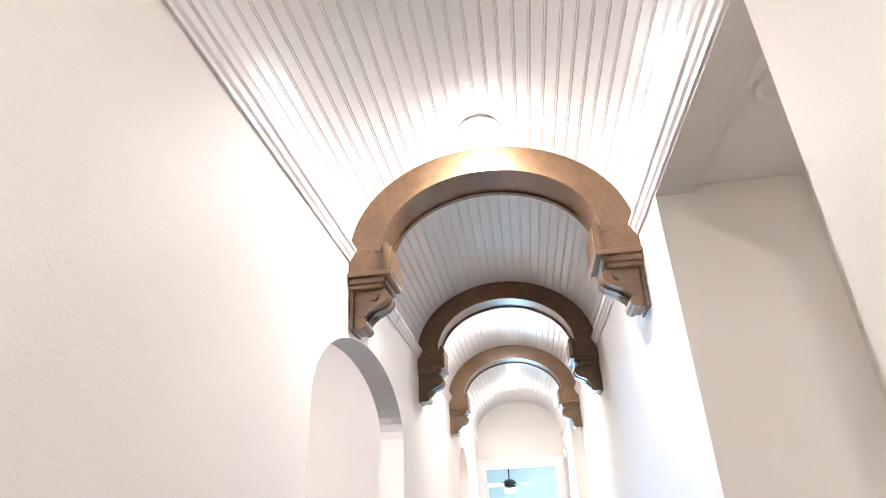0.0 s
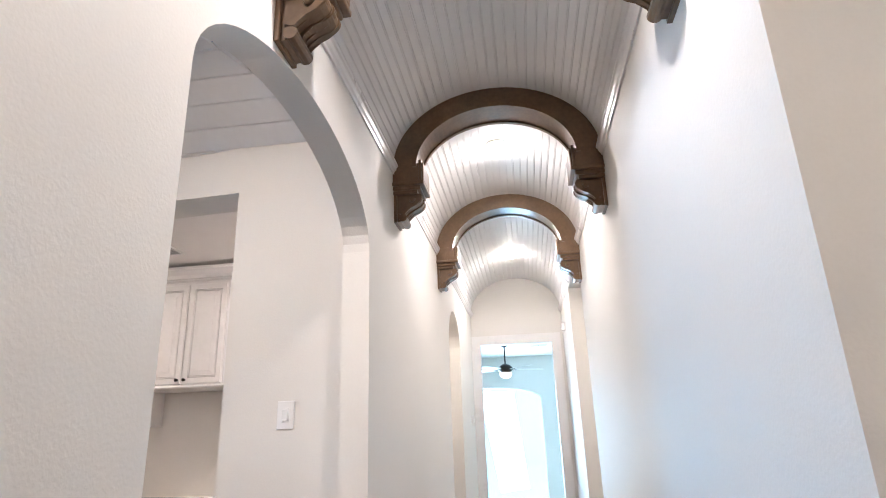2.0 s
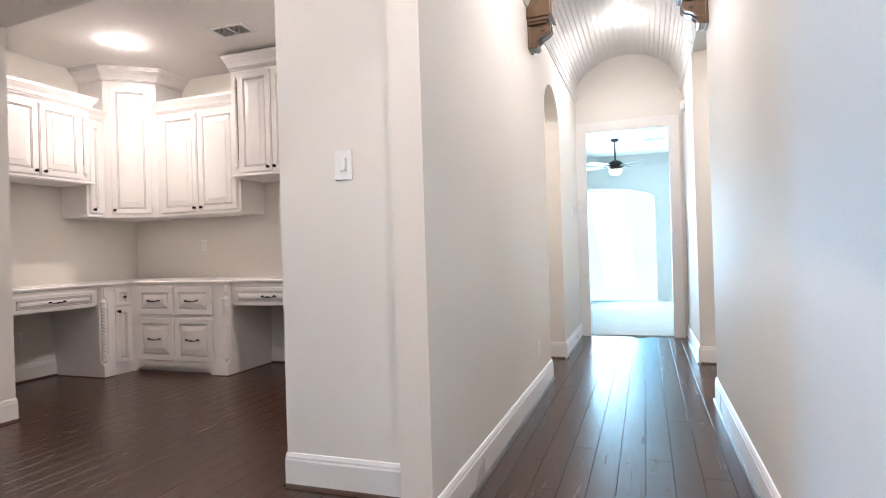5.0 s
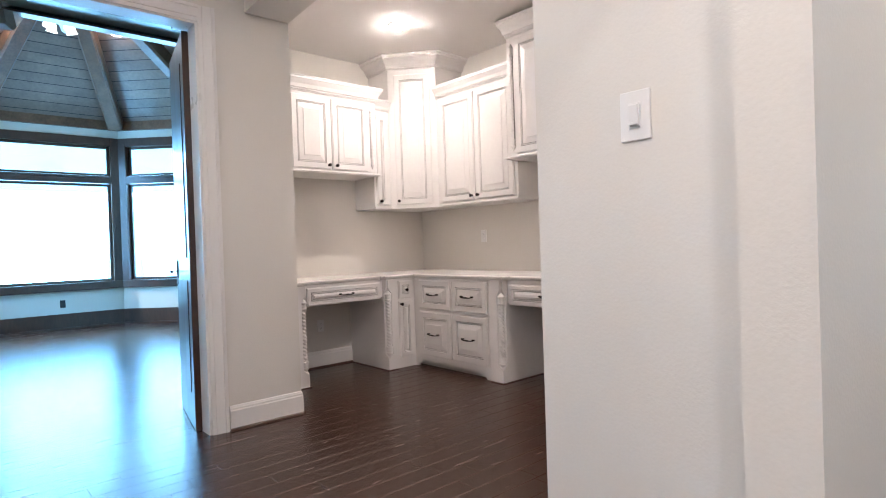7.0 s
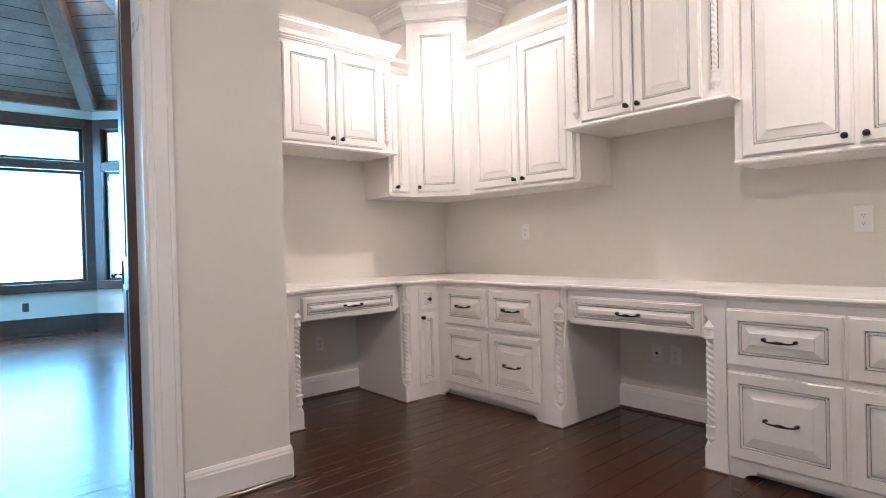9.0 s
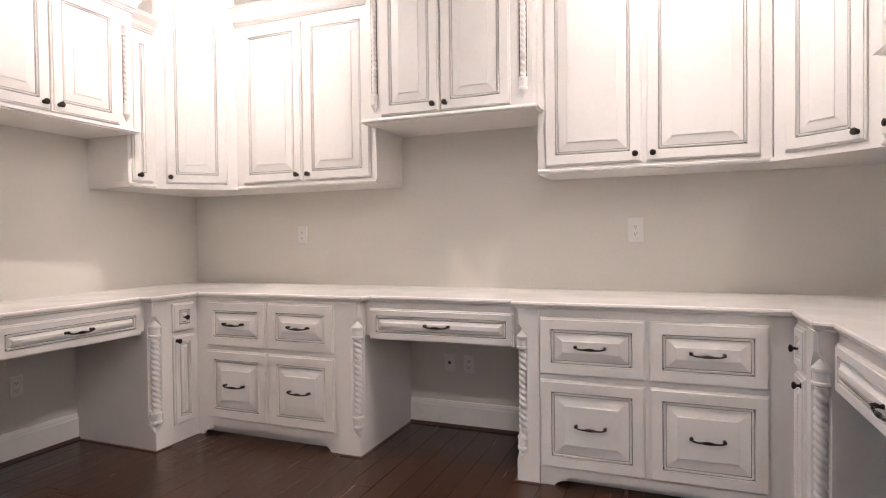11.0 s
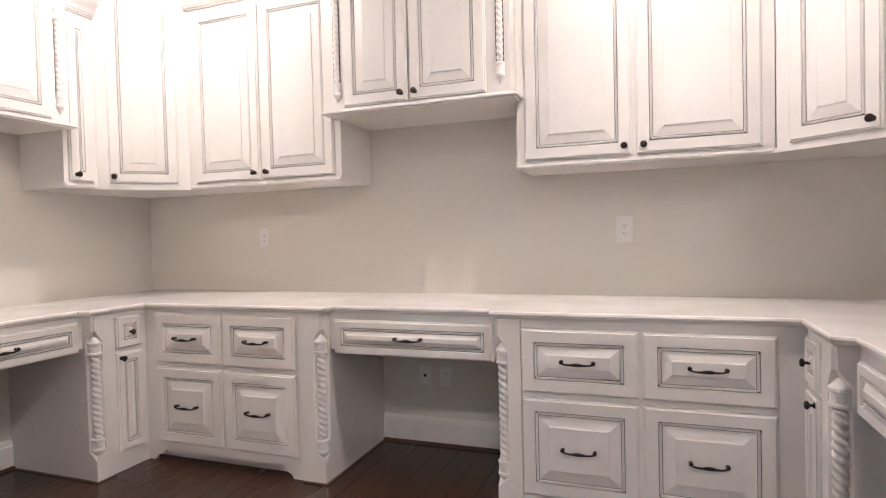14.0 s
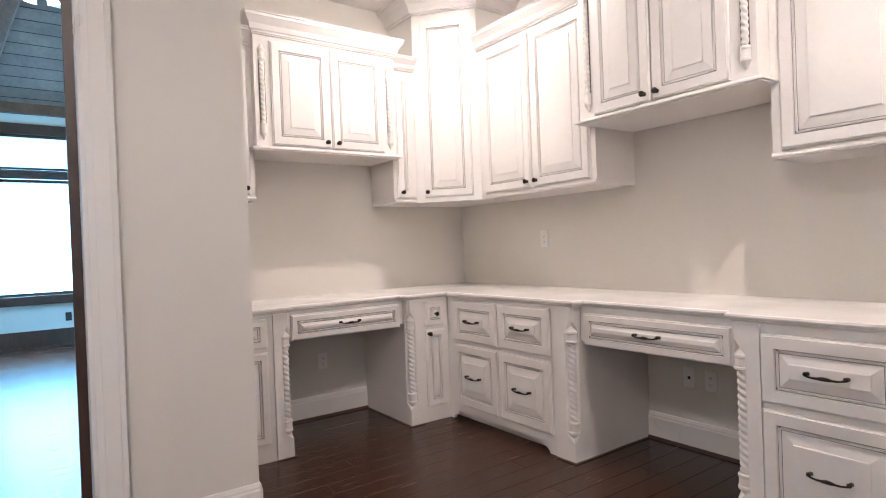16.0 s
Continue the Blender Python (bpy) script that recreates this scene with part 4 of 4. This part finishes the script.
def ceiling_fan(m, drop, label, blades=5, kit=1):
    ob = thing("ceiling_fan", m, label, "ceiling fan")
    bm = bmesh.new()
    lathe(bm, [(0.065, 0.0), (0.06, -0.03), (0.02, -0.05)], 20)
    part("canopy", bm, METAL, ob, smooth=True)
    part("down_rod", tube(bmesh.new(), [(0, 0, -0.04), (0, 0, -drop)], [0.012, 0.012], 10), METAL, ob)
    bm = bmesh.new()
    lathe(bm, [(0.03, -drop + 0.02), (0.09, -drop - 0.01), (0.13, -drop - 0.05), (0.13, -drop - 0.09), (0.08, -drop - 0.13), (0.05, -drop - 0.15)], 24)
    part("motor", bm, METAL, ob, smooth=True)
    for k in range(blades):
        a = 2 * math.pi * k / blades + 0.35
        bm = bmesh.new()
        prism(bm, [(0.20, -0.05), (0.30, -0.068), (0.66, -0.075), (0.70, -0.05), (0.70, 0.05), (0.66, 0.075), (0.30, 0.068), (0.20, 0.05)], -0.004, 0.004, "z")
        bm.transform(Matrix.Rotation(a, 4, "Z") @ Matrix.Translation((0, 0, -drop - 0.08)) @ Matrix.Rotation(radians(10), 4, "X"))
        bl = part("blade", bm, CAB, ob)
        bm = bmesh.new()
        box(bm, 0.10, 0.26, -0.018, 0.018, -0.006, 0.0)
        bm.transform(Matrix.Rotation(a, 4, "Z") @ Matrix.Translation((0, 0, -drop - 0.085)))
        part("blade_iron", bm, METAL, bl)
    if kit == 1:
        part("light_bowl", lathe(bmesh.new(), [(0.10, -drop - 0.14), (0.105, -drop - 0.16), (0.09, -drop - 0.20), (0.05, -drop - 0.225), (0.005, -drop - 0.235)], 24), FROST, ob, "frosted glass light bowl, lit", smooth=True)
    else:
        for k in range(kit):
            a = 2 * math.pi * k / kit + 0.5
            bm = bmesh.new()
            lathe(bm, [(0.022, 0.0), (0.035, -0.02), (0.048, -0.07), (0.062, -0.12), (0.058, -0.12), (0.03, -0.02)], 18)
            bm.transform(Matrix.Rotation(a, 4, "Z") @ Matrix.Translation((0.12, 0, -drop - 0.16)) @ Matrix.Rotation(radians(-18), 4, "Y"))
            part("lamp_shade", bm, FROST, ob, "white glass lamp shade", smooth=True)
    return ob


ceiling_fan(pose(0.19, 12.1, 2.86), 0.36, "dark ceiling fan with a frosted light bowl", 5, 1)

# ---- round room with a timber ceiling ----
RX, RY, RA, S2 = -8.42, 4.535, 2.33, 0.965
poly = [(RX - RA, RY - S2), (RX - RA, RY + S2), (RX - S2, RY + RA), (RX + S2, RY + RA), (RX + RA, RY + S2), (RX + RA, RY - S2), (RX + S2, RY - RA), (RX - S2, RY - RA)]
WALLTOP, APEX = 3.36, (RX, RY - 0.1, 5.2)


def bay_wall(p, q, name, window=True):
    p, q = Vector((*q, 0)), Vector((*p, 0))
    d = (q - p).normalized()
    n = Vector((-d.y, d.x, 0))
    m = Matrix(((d.x, n.x, 0, p.x), (d.y, n.y, 0, p.y), (0, 0, 1, 0), (0, 0, 0, 1)))
    w = (q - p).length
    a, b = w / 2 - 0.86, w / 2 + 0.86
    bm = bmesh.new()
    if window:
        box(bm, 0, w, -0.16, 0, 0, 0.72), box(bm, 0, w, -0.16, 0, 3.03, WALLTOP + 0.15)
        box(bm, 0, a, -0.16, 0, 0.72, 3.03), box(bm, b, w, -0.16, 0, 0.72, 3.03)
    else:
        box(bm, 0, w, -0.16, 0, 0, WALLTOP + 0.15)
    bm.transform(m)
    structure("wall_" + name, bm, CREAM, "cream painted wall of the round room", "wall")
    bm = bmesh.new()
    box(bm, 0, w, 0, 0.02, 0.012, 0.26), box(bm, 0, w, 0, 0.03, 0.012, 0.04)
    bm.transform(m)
    structure("baseboard", bm, DARKWOOD, "tall dark stained baseboard", "baseboard")
    if not window:
        return
    ob = thing("window", m, "dark wood framed window with a transom pane above", "window", "round room windows")
    ob["kind"] = "structure"
    for nm, x in (("side_casing", (a - 0.10, a + 0.03)), ("side_casing", (b - 0.03, b + 0.10))):
        part(nm, one_box(*x, -0.10, 0.035, 0.62, 3.14, bevel=0.008), DARKWOOD, ob)
    for nm, z in (("sill", (0.62, 0.745)), ("head_casing", (3.0, 3.14)), ("transom_bar", (2.37, 2.50))):
        part(nm, one_box(a - 0.09 if nm == "sill" else a, b + 0.09 if nm == "sill" else b, -0.10, 0.045 if nm == "sill" else 0.03, *z, bevel=0.008), DARKWOOD, ob)
    for z0, z1 in ((0.745, 2.37), (2.50, 3.0)):
        bm = bmesh.new()
        for e in ((a + 0.03, a + 0.07, z0, z1), (b - 0.07, b - 0.03, z0, z1), (a + 0.07, b - 0.07, z0, z0 + 0.04), (a + 0.07, b - 0.07, z1 - 0.04, z1)):
            box(bm, e[0], e[1], -0.085, -0.045, e[2], e[3])
        sash = part("sash", bm, DARKWOOD, ob)
        part("pane", one_box(a + 0.05, b - 0.05, -0.068, -0.062, z0 + 0.02, z1 - 0.02), GLASS, sash).visible_shadow = False


for i, nm in ((0, "bay_west"), (1, "bay_northwest"), (7, "bay_southwest"), (2, "bay_north"), (6, "bay_south")):
    bay_wall(poly[i], poly[(i + 1) % 8], nm, nm in ("bay_west", "bay_northwest", "bay_southwest"))
structure("wall_round_room_north", one_box(RX + S2, WEST - 0.12, RY + RA, RY + RA + 0.1, 0, 3.5), CREAM, "cream painted side wall", "wall")
structure("wall_round_room_south", one_box(RX + S2, VX0 - 0.14, RY - RA - 0.1, RY - RA, 0, 3.5), CREAM, "cream painted side wall", "wall")
structure("ceiling_round_room_east", one_box(RX + RA - 0.3, VX0 - 0.14, RY - RA - 0.1, RY + RA + 0.1, 3.42, 3.5), BOARDWOOD, "flat stained board ceiling by the door", "ceiling")
plate("power_outlet", pose(poly[0][0], 4.62, 0.42, 0, 0, 90), 0.075, 0.12, "dark wall outlet under the window", "power outlet", "blank").children[0].data.materials[0] = SLOT

# stained boards on eight slopes, with a dark joint between each
bm = bmesh.new()
for i in range(8):
    a, b, c = Vector((*poly[i], WALLTOP)), Vector((*poly[(i + 1) % 8], WALLTOP)), Vector(APEX)
    n = 17
    for k in range(n):
        f0, f1 = k / n, (k + 0.93) / n
        q = [bm.verts.new(v) for v in (a.lerp(c, f0), b.lerp(c, f0), b.lerp(c, f1), a.lerp(c, f1))]
        bm.faces.new(q)
structure("ceiling_round_room", bm, BOARDWOOD, "stained timber board ceiling rising to a peak", "ceiling")
bm = bmesh.new()
for i in range(8):
    a, b, c = Vector((*poly[i], WALLTOP + 0.02)), Vector((*poly[(i + 1) % 8], WALLTOP + 0.02)), Vector(APEX) + Vector((0, 0, 0.02))
    bm.faces.new([bm.verts.new(v) for v in (a, b, c)])
structure("ceiling_round_room_deck", bm, SUBFLOOR, "dark deck behind the ceiling boards", "ceiling")
for i in range(8):
    p = Vector(poly[i])
    c = Vector((RX, RY))
    p = c + (p - c) * 0.935
    roof_beam("rafter_beam", (p.x, p.y, 3.20), (c.x + (p.x - c.x) * 0.05, APEX[1] + (p.y - c.y) * 0.05, 4.86), 0.22, 0.29, "rustic dark timber rafter below the board ceiling")
for i in (0, 1, 2, 6, 7):
    p, q = Vector((*poly[i], 0)), Vector((*poly[(i + 1) % 8], 0))
    d = (q - p).normalized()
    n = Vector((d.y, -d.x, 0))
    bm = one_box(0, (q - p).length, 0, 0.07, WALLTOP - 0.09, WALLTOP + 0.08)
    bm.transform(Matrix(((d.x, n.x, 0, p.x), (d.y, n.y, 0, p.y), (0, 0, 1, 0), (0, 0, 0, 1))))
    structure("trim_bay_beam", bm, BEAMWOOD, "dark timber beam along the wall head", "beam")
ceiling_fan(pose(RX + 0.1, RY - 0.15, 5.0), 0.72, "ceiling fan with white blades and glass lamp shades", 5, 4)
for p in ((-8.95, 5.15, 4.30), (-9.15, 3.75, 4.15)):
    ob = thing("spot_lamp", pose(*p), "small round ceiling spotlight, switched on", "spotlight", "ceiling spotlights")
    part("lens", lathe(bmesh.new(), [(0.07, 0.0), (0.075, 0.02), (0.075, 0.12)], 20), SPOT, ob)

# the open dark door leaf, folded back into the round room
door = thing("door_leaf", pose(VX0 - 0.135, 4.425, 0, 0, 0, 169.5), "dark stained panelled door leaf, standing open", "door")
part("slab", one_box(0.0, 0.74, 0.0, 0.045, 0.015, 2.63, bevel=0.004), DARKWOOD, door)
for z0, z1 in ((0.25, 1.0), (1.15, 2.45)):
    for y in (-0.006, 0.045):
        part("panel", one_box(0.12, 0.62, y, y + 0.006, z0, z1, bevel=0.002), DARKWOOD, door)
for z in (0.3, 1.3, 2.35):
    part("hinge", tube(bmesh.new(), [(0.0, -0.004, z - 0.05), (0.0, -0.004, z + 0.05)], [0.009, 0.009], 10), METAL, door)
for y, s in ((-0.0, -1), (0.045, 1)):
    h = part("rose", one_box(0.655, 0.705, min(y, y + s * 0.008), max(y, y + s * 0.008), 0.95, 1.13, bevel=0.002), METAL, door)
    part("lever", tube(bmesh.new(), [(0.68, y, 1.05), (0.68, y + s * 0.05, 1.05), (0.60, y + s * 0.055, 1.05), (0.56, y + s * 0.05, 1.045)], [0.010, 0.010, 0.009, 0.007], 10), METAL, h, smooth=True)

# ---- floors and ground ----
structure("ground", one_box(-120, 120, -120, 120, -0.6, -0.25), GRASS, "lawn outside the windows", "ground")
bm = bmesh.new()
box(bm, -11.0, XR + 2.0, Y_BACK, Y_END + 0.06, -0.05, 0.006)
floor = structure("floor", bm, SUBFLOOR, "dark hand-scraped hardwood plank floor", "floor")


def plank_mesh(w, l):
    bm = one_box(-w / 2 + 0.0009, w / 2 - 0.0009, -l / 2 + 0.0003, l / 2 - 0.0003, 0.0, 0.007)
    top = [e for e in bm.edges if all(v.co.z > 0.005 for v in e.verts)]
    bmesh.ops.bevel(bm, geom=top, offset=0.0014, segments=1, affect="EDGES")
    me = bpy.data.meshes.new("plank")
    bm.to_mesh(me)
    bm.free()
    me.materials.append(PLANK)
    return me


rng = random.Random(5)
lengths = (0.62, 0.95, 1.28, 1.6)
meshes = {l: plank_mesh(0.127, l) for l in lengths}
rooms = ((XL, XR, Y_BACK, Y_END + 0.13), (-5.0, XL, 1.2, NORTH), (XR, XR + 1.6, 6.3, 8.4), (-1.9, XL, 7.3, 8.5), (XR, 1.7, 0.8, 2.9), (-10.9, -3.5, 2.1, 6.95))
near = ((XL, XR, 3.2, 8.9), (-4.3, XL, 4.4, 6.7))


def within(x, y, l, some):
    return any(a - 0.06 < x < b + 0.06 and y + l / 2 > c and y - l / 2 < d for a, b, c, d in some)


count, rest, x = 0, [], -10.9
while x < 2.7:
    y = Y_BACK - rng.random() * 0.9
    while y < Y_END - 0.1:
        l = rng.choice(lengths)
        if y + l > Y_END:
            l = min(lengths, key=lambda v: abs(y + v - Y_END - 0.03))
        if within(x, y + l / 2, l, rooms):
            if count < 300 and within(x, y + l / 2, l, near):
                ob = new("plank", meshes[l])
                ob.parent, ob.location = floor, (x, y + l / 2, 0.005)
                count += 1
            else:
                rest.append((x, y + l / 2, l))
        y += l
    x += 0.127
bm = bmesh.new()
for x, y, l in rest:
    w, h = 0.127, 0.012
    lo = [bm.verts.new((x + a * (w / 2 - 0.0006), y + b * (l / 2 - 0.0003), 0.0095)) for a, b in ((-1, -1), (1, -1), (1, 1), (-1, 1))]
    hi = [bm.verts.new((x + a * (w / 2 - 0.0019), y + b * (l / 2 - 0.0011), 0.012)) for a, b in ((-1, -1), (1, -1), (1, 1), (-1, 1))]
    bm.faces.new(hi)
    for i in range(4):
        j = (i + 1) % 4
        bm.faces.new((lo[i], lo[j], hi[j], hi[i]))
ob = part("planks", bm, PLANK, floor)
ob["kind"] = "stuff"

# bright overcast distance outside the windows
def distance(name):
    m = bpy.data.materials.new(name)
    m.use_nodes = True
    n, l = m.node_tree.nodes, m.node_tree.links
    co, no, ra, em = n.new("ShaderNodeTexCoord"), n.new("ShaderNodeTexNoise"), n.new("ShaderNodeValToRGB"), n.new("ShaderNodeEmission")
    no.inputs["Scale"].default_value, no.inputs["Detail"].default_value = 0.9, 6
    ra.color_ramp.elements[0].position, ra.color_ramp.elements[0].color = 0.36, (0.22, 0.50, 0.60, 1)
    ra.color_ramp.elements[1].position, ra.color_ramp.elements[1].color = 0.52, (0.24, 0.64, 1.0, 1)
    l.new(co.outputs["Object"], no.inputs["Vector"])
    l.new(no.outputs["Fac"], ra.inputs["Fac"])
    l.new(ra.outputs["Color"], em.inputs["Color"])
    em.inputs["Strength"].default_value = BRIGHT
    l.new(em.outputs[0], n["Material Output"].inputs["Surface"])
    return m


HAZE = distance("bright_distance")
structure("backdrop_west", one_box(-17.1, -17.0, -12, 22, -0.25, 12), HAZE, "pale bright sky and trees outside the bay windows", "backdrop")
structure("backdrop_north", one_box(-6, 7, 15.0, 15.1, -0.25, 6), HAZE, "pale bright sky outside the far window", "backdrop")

# daylight standing in the windows
DAY = (0.20, 0.54, 1.0)
lamp = area("window_light_end", (-0.37, 13.95, 1.2), (2.6, 11.6, 1.7), 2.3, 2.0, DAY_W * 1.45, (0.45, 0.73, 1.0))
lamp.data.spread = radians(122)
for i, wts in ((0, 1.0), (1, 1.0), (7, 1.0)):
    p, q = Vector((*poly[i], 0)), Vector((*poly[(i + 1) % 8], 0))
    c, d = (p + q) / 2, (q - p).normalized()
    n = Vector((d.y, -d.x, 0))
    area("window_light_bay", c - n * 0.14 + Vector((0, 0, 1.85)), c + n * 3 + Vector((0, 0, 1.2)), 1.6, 2.2, DAY_W * 1.3 * wts, DAY)
